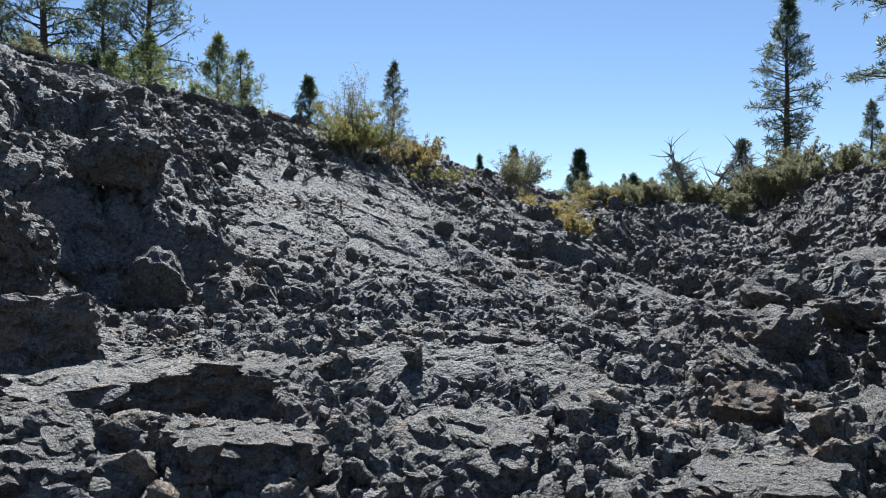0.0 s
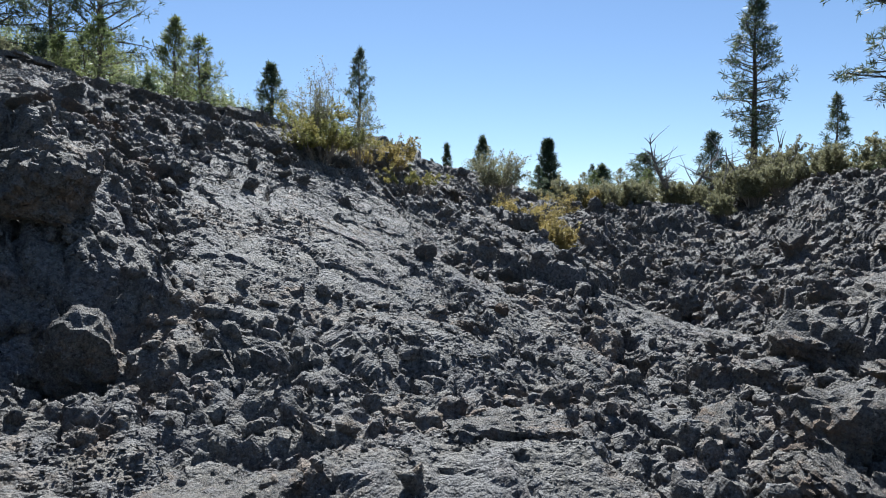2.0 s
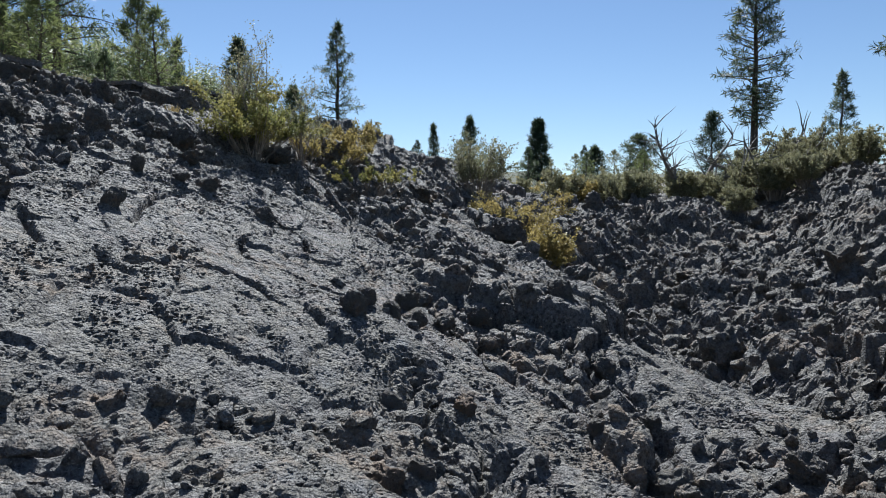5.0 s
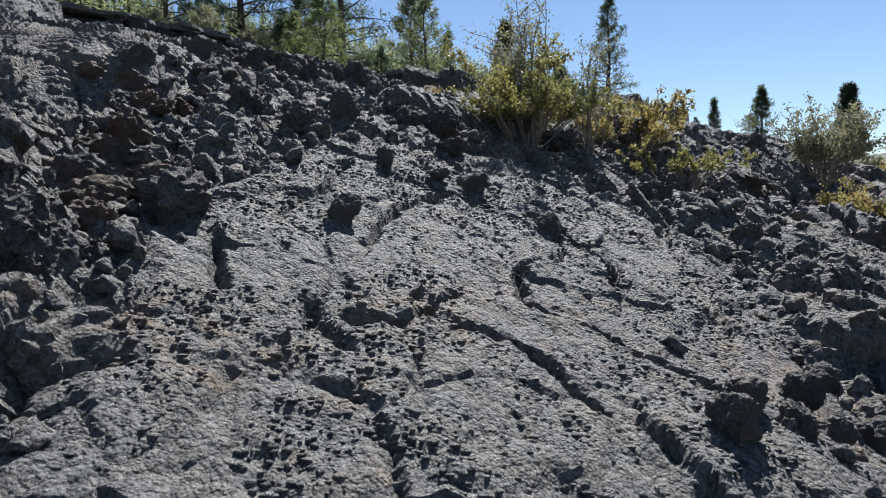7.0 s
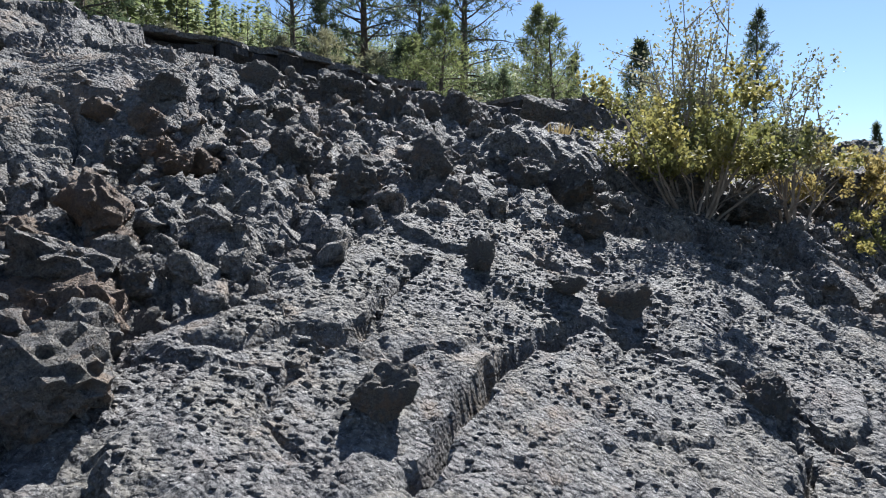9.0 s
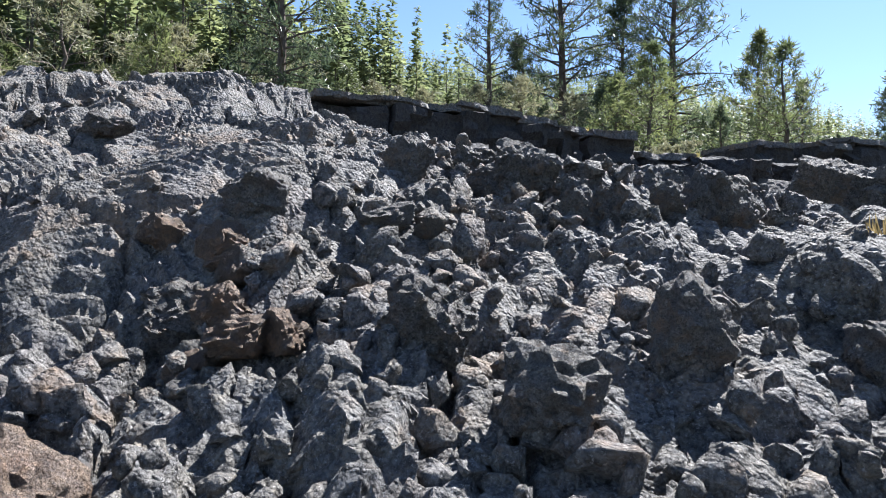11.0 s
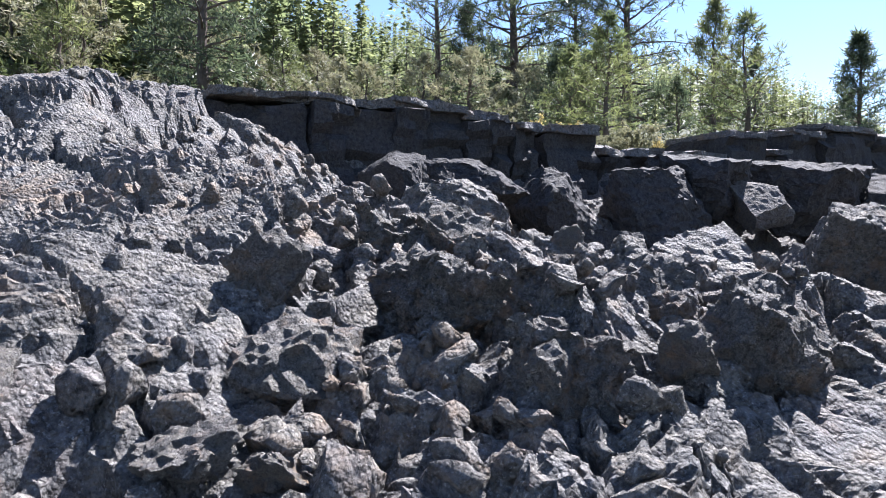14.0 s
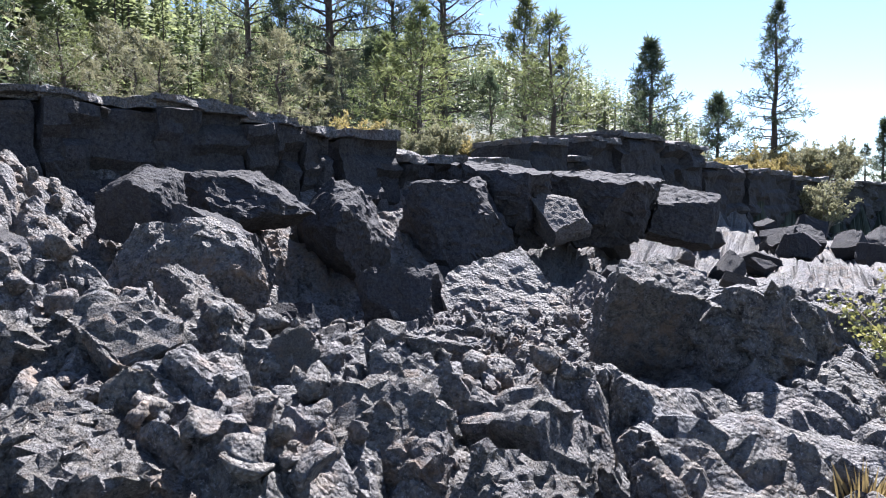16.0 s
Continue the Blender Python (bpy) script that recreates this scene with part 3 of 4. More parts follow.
DARK_FACE = "dark fractured basalt block fallen into the trench"
CLINKERY = "rough clinkery boulder at the edge of the trench"
for row in [
    (-4.35, 14.0, 4.47, 0.45, 1.0, 601, ROCK, (8, -6, 20), 4, 0.09, CLINKERY),
    (-3.78, 13.75, 4.4, 0.38, 1.0, 602, ROCK, (20, 25, 50), 4, 0.10, CLINKERY),
    (-4.75, 13.3, 4.48, 0.42, 0.8, 603, ROCK, (6, 12, 75), 3, 0.12, CLINKERY),
    (-4.2, 13.15, 4.3, 0.36, 0.9, 604, ROCK, (-12, 10, 15), 4, 0.12, CLINKERY),
    (-5.5, 13.8, 4.68, 0.46, 0.8, 605, ROCK, (-8, 14, 120), 3, 0.12, CLINKERY),
    (-5.0, 14.6, 4.45, 0.5, 0.9, 606, ROCK, (10, -15, 10), 4, 0.10, CLINKERY),
    (-3.4, 16.4, 4.65, 0.95, 0.75, 607, LAVA, (-6, 10, 60), 3, 0.10, "ropy lava outcrop beside the trench"),
    (-3.9, 16.2, 4.72, 0.55, 1.0, 608, ROCK, (25, 20, 30), 5, 0.06, DARK_FACE),
    (-5.6, 18.3, 4.62, 1.1, 0.9, 609, ROCK, (18, 38, -35), 2, 0.035, "large wedge-shaped basalt block with a pale gritty face"),
    (-6.35, 18.0, 4.45, 0.6, 0.8, 610, SHADED_BASALT, (10, -20, 20), 4, 0.04, DARK_FACE),
    (-6.0, 16.9, 4.55, 0.55, 0.9, 611, SHADED_BASALT, (-20, 10, 60), 4, 0.04, DARK_FACE),
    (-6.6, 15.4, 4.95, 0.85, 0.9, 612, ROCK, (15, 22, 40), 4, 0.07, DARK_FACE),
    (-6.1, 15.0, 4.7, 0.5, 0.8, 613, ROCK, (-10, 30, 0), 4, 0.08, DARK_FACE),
    (-7.3, 14.7, 5.0, 0.75, 0.7, 614, SHADED_BASALT, (20, 28, 75), 3, 0.05, DARK_FACE),
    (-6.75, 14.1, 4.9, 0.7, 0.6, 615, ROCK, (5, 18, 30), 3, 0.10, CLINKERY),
    (-7.3, 16.4, 5.05, 0.7, 0.9, 616, SHADED_BASALT, (-10, 18, 10), 4, 0.04, DARK_FACE),
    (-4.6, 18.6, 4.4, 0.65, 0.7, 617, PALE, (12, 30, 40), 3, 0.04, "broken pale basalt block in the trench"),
    (-4.2, 19.2, 4.5, 0.7, 0.8, 618, SHADED_BASALT, (-15, 20, 80), 4, 0.04, DARK_FACE),
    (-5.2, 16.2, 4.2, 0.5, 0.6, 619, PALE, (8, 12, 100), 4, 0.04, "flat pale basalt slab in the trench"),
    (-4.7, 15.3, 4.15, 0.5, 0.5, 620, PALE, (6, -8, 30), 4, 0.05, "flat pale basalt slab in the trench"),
    (-8.15, 16.5, 5.4, 0.7, 0.85, 621, SHADED_BASALT, (10, 20, 0), 4, 0.04, DARK_FACE),
    (-8.1, 17.65, 5.42, 1.0, 0.6, 622, SHADED_BASALT, (3, 6, -15), 4, 0.06, "flat-topped basalt block at the foot of the ledge"),
    (-7.65, 18.75, 5.35, 0.95, 1.0, 623, SHADED_BASALT, (8, 25, -20), 5, 0.05, "rounded basalt boulder under the ledge"),
    (-7.1, 20.3, 5.42, 1.3, 0.8, 624, SHADED_BASALT, (4, 5, -25), 4, 0.06, "flat-topped basalt block at the foot of the ledge"),
    (-6.9, 21.5, 5.74, 1.5, 0.7, 625, SHADED_BASALT, (3, 6, -10), 4, 0.06, "flat-topped basalt block at the foot of the ledge"),
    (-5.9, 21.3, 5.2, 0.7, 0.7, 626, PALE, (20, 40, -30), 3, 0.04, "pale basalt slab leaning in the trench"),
    (-5.7, 22.6, 5.6, 1.4, 0.8, 627, SHADED_BASALT, (4, 6, 0), 4, 0.06, "flat-topped basalt block at the foot of the ledge"),
    (-4.6, 23.6, 5.4, 1.1, 0.8, 628, SHADED_BASALT, (-6, 10, 20), 3, 0.04, DARK_FACE),
]:
    trench_block(*row)


def scatter_boulders(count, seed):
    r = random.Random(seed)
    made = 0
    while made < count:
        x, y = r.uniform(-6.5, 10.5), r.uniform(2.5, 20.0)
        w = 0.16 + 0.38 * r.random() ** 3
        xa, ya = np.array([x]), np.array([y])
        if trail_distance(xa, ya)[0] < 0.75 + w:
            continue
        if max(inside(xa, ya, p, 0.4, 40)[0] for p in (SLAB_MAIN, SLAB_UPPER, SLAB_LOWER, ROPE_LEFT, ROPE_FAN)) > 0.3 and r.random() > 0.08:
            continue
        d, a = rim(xa, ya)
        if d[0] < 5.2 or any(math.hypot(x - u, y - v) < 0.5 * (w + q) for u, v, q in LAID):
            continue
        LAID.append((x, y, w))
        boulder(BOULDERS[r.randrange(12)], x, y, w, r, 0.24)
        made += 1


OXIDISED = [(-3.35, 9.15, 0.3), (-3.55, 9.75, 0.42), (-3.1, 8.9, 0.22), (-4.15, 10.35, 0.34), (-4.6, 11.05, 0.2), (-5.1, 11.45, 0.22), (-5.45, 11.3, 0.2), (-4.45, 11.35, 0.2), (1.55, 3.6, 0.35), (2.0, 4.7, 0.3), (-3.95, 9.6, 0.3), (-4.2, 10.0, 0.26), (-3.8, 9.95, 0.2), (-4.0, 10.3, 0.24), (-4.75, 11.25, 0.25), (-4.95, 11.45, 0.22), (-4.55, 11.2, 0.22), (0.3, 6.9, 0.16), (0.75, 8.0, 0.16)]
OCHRES = [boulder_mesh(150 + k, 0.85, OCHRE, 9, 0.2, 4) for k in range(3)]
lay(OXIDISED, OCHRES, "rusty brown oxidised clinker lump on the dark flow", 12, "clinker_lump", 0.3)
scatter_boulders(250, 8)

# blocks and tilted slabs heaped along the foot of the ledge
r = random.Random(21)
for k in range(55):
    a, d = r.uniform(0.6, 17.0), r.uniform(0.9, 4.3)
    x, y = -10 + 0.938 * d + 0.347 * a, 16 - 0.347 * d + 0.938 * a
    w = r.uniform(0.2, 0.42) + 0.02 * a
    if any(math.hypot(x - u, y - v) < 0.42 * (w + q) for u, v, q in LAID):
        continue
    LAID.append((x, y, w))
    pale = r.random() < 0.2
    boulder((FLAGS if pale else BLOCKS)[k % 3], x, y, w * (1.1 if pale else 1.0), r, 0.2 if not pale else 0.42,
            "broken pale basalt slab tilted among dark blocks" if pale else "angular dark basalt block at the foot of the ledge", "stone_slab" if pale else "basalt_block",
            (r.uniform(-38, 38), r.uniform(-38, 38), r.uniform(0, 360)))


# ---------------------------------------------------------------- the ledge
def rough_box(name, material, size, seed, lumps=0.05, cuts=7, strata=0.0):
    """A block of rock with a fractured face, base at z = 0."""
    sx, sy, sz = size
    bm = bmesh.new()
    bmesh.ops.create_cube(bm, size=1.0)
    bmesh.ops.subdivide_edges(bm, edges=bm.edges[:], cuts=cuts, use_grid_fill=True)
    off = Vector((seed * 2.3, seed * 0.7, seed * 1.9))
    for v in bm.verts:
        p = Vector((v.co.x * sx, v.co.y * sy, (v.co.z + 0.5) * sz))
        q = p * 1.7 + off
        n = Vector((noise.noise(q), noise.noise(q + Vector((9, 0, 0))), 0.6 * noise.noise(q + Vector((0, 9, 0)))))
        q2 = p * 6 + off
        n += 0.5 * Vector((noise.noise(q2), noise.noise(q2 + Vector((5, 0, 0))), 0.6 * noise.noise(q2 + Vector((0, 5, 0)))))
        layer = math.floor(p.z * 4.5 + 0.6 * noise.noise(Vector((p.y * 0.8, seed, 0))))
        column = math.floor(p.y * 1.6 + 0.4 * noise.noise(Vector((p.z, seed, 3))))
        n.x += strata * noise.noise(Vector((layer * 3.1 + 0.5, column * 2.3 + 0.5, seed * 0.7)))
        n.z += 0.35 * strata * noise.noise(Vector((column * 2.7 + 0.5, seed * 0.3, 0.5))) * (v.co.z > 0.3)
        if v.co.z < -0.49:
            n.z = 0
        p += n * lumps * 2
        v.co = p
    me = bpy.data.meshes.new(name)
    bm.to_mesh(me)
    bm.free()
    me.materials.append(material)
    return me


def ledge_block(a0, a1, top, depth, base, seed, label):
    """One stretch of the ledge: fractured body, thin crust slab on top, standing along the rim."""
    mid = (a0 + a1) / 2
    root = tagged(new("ledge_block"), label, "rock ledge", "blocks of the ledge")
    d = -depth / 2 + 0.15
    root.matrix_world = pose(-10 + 0.938 * d + 0.347 * mid, 16 - 0.347 * d + 0.938 * mid, base, 0, 0, -20.3)
    r = random.Random(seed)
    cap = r.uniform(0.09, 0.16)
    # the body's colour holds the shade of the ledge face; the crust keeps the flow's
    part("body", rough_box("body", SHADED_BASALT, (depth, (a1 - a0) * 0.985, top - base - cap), seed, 0.055, 18, 2.2), root)
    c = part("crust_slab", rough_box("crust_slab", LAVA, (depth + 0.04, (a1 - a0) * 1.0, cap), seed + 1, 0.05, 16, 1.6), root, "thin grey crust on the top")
    c.location = (0.04, 0, top - base - cap - 0.01)
    return root


LEDGE = [(-0.6, 0.55, 6.18, 1.8), (0.55, 1.7, 6.2, 1.9), (1.7, 2.75, 6.22, 1.7), (2.75, 3.5, 6.18, 1.6), (3.5, 3.95, 6.06, 1.4), (4.17, 5.17, 6.1, 1.4), (5.2, 6.4, 5.78, 1.6), (6.4, 8.0, 5.82, 1.8),
         (8.08, 9.16, 6.24, 1.3), (9.2, 9.7, 5.95, 1.4), (9.7, 10.8, 6.35, 1.8), (10.8, 12.6, 6.52, 2.0), (12.7, 14.5, 6.45, 2.0), (14.5, 17.0, 6.05, 2.2), (17.0, 20.0, 6.0, 2.4), (20.0, 23.0, 5.9, 2.4), (23.0, 27.0, 5.8, 2.6), (27.0, 32.0, 5.9, 2.6)]
for k, (a0, a1, top, depth) in enumerate(LEDGE):
    ledge_block(a0, a1, top, depth, 3.9, 400 + 3 * k, "fractured basalt ledge block, body coloured as in shade, with a flat crust top")


# ---------------------------------------------------------------- loose clinker
def build_clinker(count, seed, lo, hi, name, label, area=(-9.5, 11.0, 1.6, 19.5)):
    r = np.random.RandomState(seed)
    x, y = r.uniform(area[0], area[1], count * 3), r.uniform(area[2], area[3], count * 3)
    keep = np.ones(x.shape, bool)
    slab = np.maximum.reduce([inside(x, y, p, 0.5, 40) for p in SLABS + (ROPE_FAN, ROPE_LEFT)])
    keep &= r.rand(len(x)) > slab * 0.96
    keep &= rim(x, y)[0] > 0.5
    x, y = x[keep][:count], y[keep][:count]
    z = heights(x, y)
    bm = bmesh.new()
    bmesh.ops.create_icosphere(bm, subdivisions=2, radius=1.0)
    unit = np.array([v.co[:] for v in bm.verts])
    tris = np.array([[v.index for v in f.verts] for f in bm.faces])
    bm.free()
    forms = []
    for k in range(24):
        p = unit.copy()
        for _ in range(8):
            n = r.normal(size=3)
            n /= np.linalg.norm(n)
            over = np.maximum(p @ n - r.uniform(0.4, 0.75), 0)
            p -= over[:, None] * n
        p *= (1 + 0.16 * r.normal(size=(len(p), 1)))
        forms.append(p * np.array([1, 0.85, 0.7]))
    vs, fs = [], []
    for k in range(len(x)):
        size = lo + (hi - lo) * r.rand() ** 2.5
        ax = r.normal(size=3)
        q, _ = np.linalg.qr(np.stack([ax, r.normal(size=3), r.normal(size=3)]))
        vs.append((forms[r.randint(24)] @ q.T) * size + np.array([x[k], y[k], z[k] + 0.25 * size]))
        fs.append(tris + k * len(unit))
    v, f = np.concatenate(vs), np.concatenate(fs)
    me = bpy.data.meshes.new(name)
    me.vertices.add(len(v))
    me.vertices.foreach_set("co", v.astype(np.float32).ravel())
    me.loops.add(f.size)
    me.loops.foreach_set("vertex_index", f.astype(np.int32).ravel())
    me.polygons.add(len(f))
    me.polygons.foreach_set("loop_start", np.arange(0, f.size, 3, dtype=np.int32))
    me.update(calc_edges=True)
    me.materials.append(ROCK)
    return tagged(new(name, me), label, "stones", kind="stuff")


build_clinker(10500, 3, 0.028, 0.11, "clinker", "loose jagged lava clinker strewn over the flow")
build_clinker(420, 13, 0.04, 0.11, "trench_clinker", "coarse lava clinker heaped in the trench and its edge", (-6.6, -3.3, 11.2, 18.0))
build_clinker(380, 14, 0.03, 0.1, "gully_clinker", "brown-grey lava clinker on the gully floor", (-3.2, 4.0, 2.2, 8.0))
build_clinker(650, 15, 0.05, 0.14, "bank_clinker", "jagged lava clinker below the mound", (-6.0, -2.6, 8.0, 13.5))


def build_grit(seed, spacing, area, over, lo, hi, name, label):
    """Small nodules of the crust, half sunk in it, strewn on a jittered grid over plan polygons."""
    r = np.random.RandomState(seed)
    x, y = np.meshgrid(np.arange(area[0], area[1], spacing), np.arange(area[2], area[3], spacing))
    x, y = x.ravel() + r.uniform(-0.5, 0.5, x.size) * spacing, y.ravel() + r.uniform(-0.5, 0.5, x.size) * spacing
    on = np.maximum.reduce([inside(x, y, p, 0.4, 40 + k) for k, p in enumerate(over)])
    keep = (r.rand(len(x)) < 0.85 * on) & (fbm(x, y, 0.6, 7, 2) > -0.22)
    x, y = x[keep], y[keep]
    bm = bmesh.new()
    bmesh.ops.create_icosphere(bm, subdivisions=1, radius=1.0)
    unit = np.array([v.co[:] for v in bm.verts])
    tris = np.array([[v.index for v in f.verts] for f in bm.faces])
    bm.free()
    size = lo + (hi - lo) * r.rand(len(x)) ** 2
    ang = r.uniform(0, 6.283, len(x))
    v = unit[None] * (size[:, None, None] * r.uniform(0.6, 1.3, (len(x), 1, 3))) * r.uniform(0.75, 1.25, (len(x), len(unit), 1))
    c, s_ = np.cos(ang)[:, None], np.sin(ang)[:, None]
    v = np.stack([v[..., 0] * c - v[..., 1] * s_, v[..., 0] * s_ + v[..., 1] * c, v[..., 2]], -1)
    v[..., 2] *= 0.55
    v += np.stack([x, y, heights(x, y) - 0.1 * size], -1)[:, None]
    f = tris[None] + (np.arange(len(x)) * len(unit))[:, None, None]
    v, f = v.reshape(-1, 3), f.reshape(-1, 3)
    me = bpy.data.meshes.new(name)
    me.vertices.add(len(v))
    me.vertices.foreach_set("co", v.astype(np.float32).ravel())
    me.loops.add(f.size)
    me.loops.foreach_set("vertex_index", f.astype(np.int32).ravel())
    me.polygons.add(len(f))
    me.polygons.foreach_set("loop_start", np.arange(0, f.size, 3, dtype=np.int32))
    me.update(calc_edges=True)
    me.materials.append(LAVA)
    return tagged(new(name, me), label, "stones", kind="stuff")


build_grit(5, 0.034, (-4, 4.2, 3.3, 14.5), SLABS, 0.008, 0.025, "crust_grit", "coarse grey crust nodules on the lava slabs")


# ---------------------------------------------------------------- trees
def branch_points(p, way, length, droop, rng, n=5):
    pts, q = [p.copy()], way.normalized()
    for _ in range(n):
        q = (q + rand_dir(rng) * 0.16 + Vector((0, 0, droop))).normalized()
        pts.append(pts[-1] + q * length / n)
    return pts


def tuft(shape_, p, way, size, rng, count):
    for _ in range(int(count * 1.35)):
        w = (way * 0.5 + rand_dir(rng)).normalized()
        shape_.blade(p + rand_dir(rng) * size * 0.3, w, w.orthogonal().normalized() if rng.random() < 0.5 else w.cross(rand_dir(rng)).normalized(), size * rng.uniform(0.7, 1.4), size * rng.uniform(0.09, 0.19))


def pine_meshes(seed, height, clear, spread, limbs, blades, tuft_size, leaf, lean=0.02, column=False):
    """Trunk with limbs, and a crown of needle tufts. clear: bare height; spread: radius at the crown's widest."""
    rng = random.Random(seed)
    wood, crown = Shape(), Shape()
    n, r0 = 9, 0.018 * height + 0.03
    pts = [Vector((lean * height * (k / n) * rng.uniform(-1, 1), lean * height * (k / n) * rng.uniform(-1, 1), height * k / n)) for k in range(n + 1)]
    wood.tube(pts, [r0 * (1 - 0.93 * k / n) * (1.35 if k == 0 else 1) for k in range(n + 1)], 9)

    def trunk(h):
        k = min(int(h / height * n), n - 1)
        return pts[k].lerp(pts[k + 1], h / height * n - k)

    for k in range(limbs):
        h = clear + (height - clear) * ((k + rng.random()) / limbs)
        u = (h - clear) / (height - clear)
        reach = spread * ((0.35 + 1.6 * u) if u < 0.3 and not column else (1.02 - u) ** (0.45 if column else 0.95) * 1.3) * rng.uniform(0.6, 1.15) * (1.05 if column else 1.5)
        az = k * 2.4 + rng.uniform(-0.6, 0.6)
        way = Vector((math.cos(az), math.sin(az), rng.uniform(-0.1, 0.35) + (0.9 if column else 0.5) * u))
        bp = branch_points(trunk(h), way, max(reach, 0.15), 0.05 if u > 0.4 else -0.03, rng)
        wood.tube(bp, [max(0.006, r0 * 0.26 * (1 - 0.75 * u)) * (1 - 0.8 * j / 5) for j in range(6)], 4)
        for j in range(2, 6):
            for _ in range(2 if j < 4 else 3):
                if j == 2 and rng.random() < 0.4:
                    continue
                off = rand_dir(rng) * reach * 0.18
                off.z *= 0.5
                tuft(crown, bp[j] + off, (bp[j] - bp[j - 1]).normalized(), tuft_size, rng, blades)
                if rng.random() < 0.5:
                    wood.tube([bp[j - 1], bp[j] + off], [0.012, 0.006], 3)
    tuft(crown, pts[-1], Vector((0, 0, 1)), tuft_size * 1.3, rng, blades * 2)
    return wood.mesh("trunk", BARK), crown.mesh("crown", leaf)


def pine(x, y, z, meshes, label, name="pine_tree", turn=0, scale=1.0, category="tree", group="conifers"):
    root = tagged(new(name), label, category, group)
    root.matrix_world = pose(x, y, z, 0, 0, turn) @ Matrix.Diagonal((scale, scale, scale, 1))
    part("trunk", meshes[0], root)
    part("crown", meshes[1], root)
    return root


def stand(x, y):
    return float(shape(np.array([x]), np.array([y]))[0]) - 0.35


def tree_to(x, y, top, seed, clear, spread, limbs, blades, size, leaf, label, **kw):
    g = stand(x, y)
    pine(x, y, g, pine_meshes(seed, top - g, clear, spread, limbs, blades, size, leaf, kw.pop("lean", 0.012), kw.pop("column", False)), label, **kw)


tree_to(-3.45, 47.9, 14.3, 1, 1.2, 1.35, 70, 7, 0.26, NEEDLE, "slender dark green pine on the skyline")
tree_to(26.7, 53.7, 21.3, 2, 4.5, 2.0, 105, 7, 0.46, NEEDLE, "tall ponderosa pine with a bare lower trunk on the ridge")
tree_to(13.8, 70, 11.2, 3, 0.4, 1.0, 90, 9, 0.4, NEEDLE_DARK, "dense dark column-shaped juniper beyond the gully", name="juniper_tree", column=True)
tree_to(-25.2, 43.6, 25.0, 4, 4.6, 3.4, 84, 10, 0.42, NEEDLE, "tall pine with a thick dark trunk behind the ledge")
tree_to(-22.6, 46.0, 20.0, 5, 4.5, 1.8, 60, 9, 0.36, NEEDLE, "thin half-bare pine among the taller pines")
tree_to(-20.0, 47.0, 24.0, 6, 3.5, 3.2, 84, 10, 0.42, NEEDLE, "tall pine with long drooping limbs behind the ledge")
tree_to(-15.6, 48.0, 16.2, 7, 1.4, 2.0, 70, 7, 0.34, NEEDLE_SUNLIT, "young bushy pine in sunlight behind the ledge")
tree_to(-18.0, 63.5, 17.0, 8, 0.8, 1.4, 80, 7, 0.34, NEEDLE, "narrow pointed conifer on the skyline", name="fir_tree")
tree_to(-7.7, 39.8, 11.3, 9, 1.0, 1.05, 60, 8, 0.26, NEEDLE, "round-topped small pine above the ledge")
tree_to(-5.6, 44.0, 9.6, 10, 0.6, 1.1, 50, 8, 0.26, NEEDLE, "short bushy pine above the ledge")
tree_to(-9.8, 50.0, 11.0, 20, 0.6, 0.8, 50, 7, 0.26, NEEDLE, "small pointed conifer above the ledge", name="fir_tree")
tree_to(-20.0, 21.3, 15.5, 11, 1.6, 1.9, 80, 9, 0.26, NEEDLE, "dark pine with yellowing lower needles behind the mound")
tree_to(-29.0, 41.5, 21.5, 12, 2.5, 1.9, 70, 6, 0.32, NEEDLE, "dark slim pine at the forest edge")
tree_to(-27.0, 42.0, 17.0, 13, 3.0, 1.6, 50, 6, 0.32, NEEDLE, "slim leaning pine at the forest edge", lean=0.04)
tree_to(11.9, 15.9, 14.0, 14, 0.4, 2.1, 150, 20, 0.17, NEEDLE, "large spreading green pine on the bank")
tree_to(19.0, 44.0, 8.2, 15, 0.5, 0.9, 50, 8, 0.28, NEEDLE_DARK, "small dark juniper behind the snag", name="juniper_tree", column=True)
tree_to(16.5, 60.0, 7.8, 16, 0.5, 0.9, 50, 7, 0.32, NEEDLE, "small distant pine beyond the gully")
tree_to(21.0, 62.0, 9.0, 17, 0.8, 1.8, 60, 7, 0.34, NEEDLE, "round distant pine beyond the gully")
tree_to(6.2, 60.0, 10.2, 18, 0.4, 1.0, 60, 7, 0.32, NEEDLE, "pointed distant conifer beyond the gully", name="fir_tree")
tree_to(4.0, 75.0, 11.5, 19, 0.4, 0.6, 50, 6, 0.32, NEEDLE, "thin distant conifer beyond the gully", name="fir_tree")
tree_to(31.0, 50.0, 12.0, 21, 0.4, 1.1, 50, 7, 0.34, NEEDLE, "pointed young conifer beside the tall ponderosa", name="fir_tree")

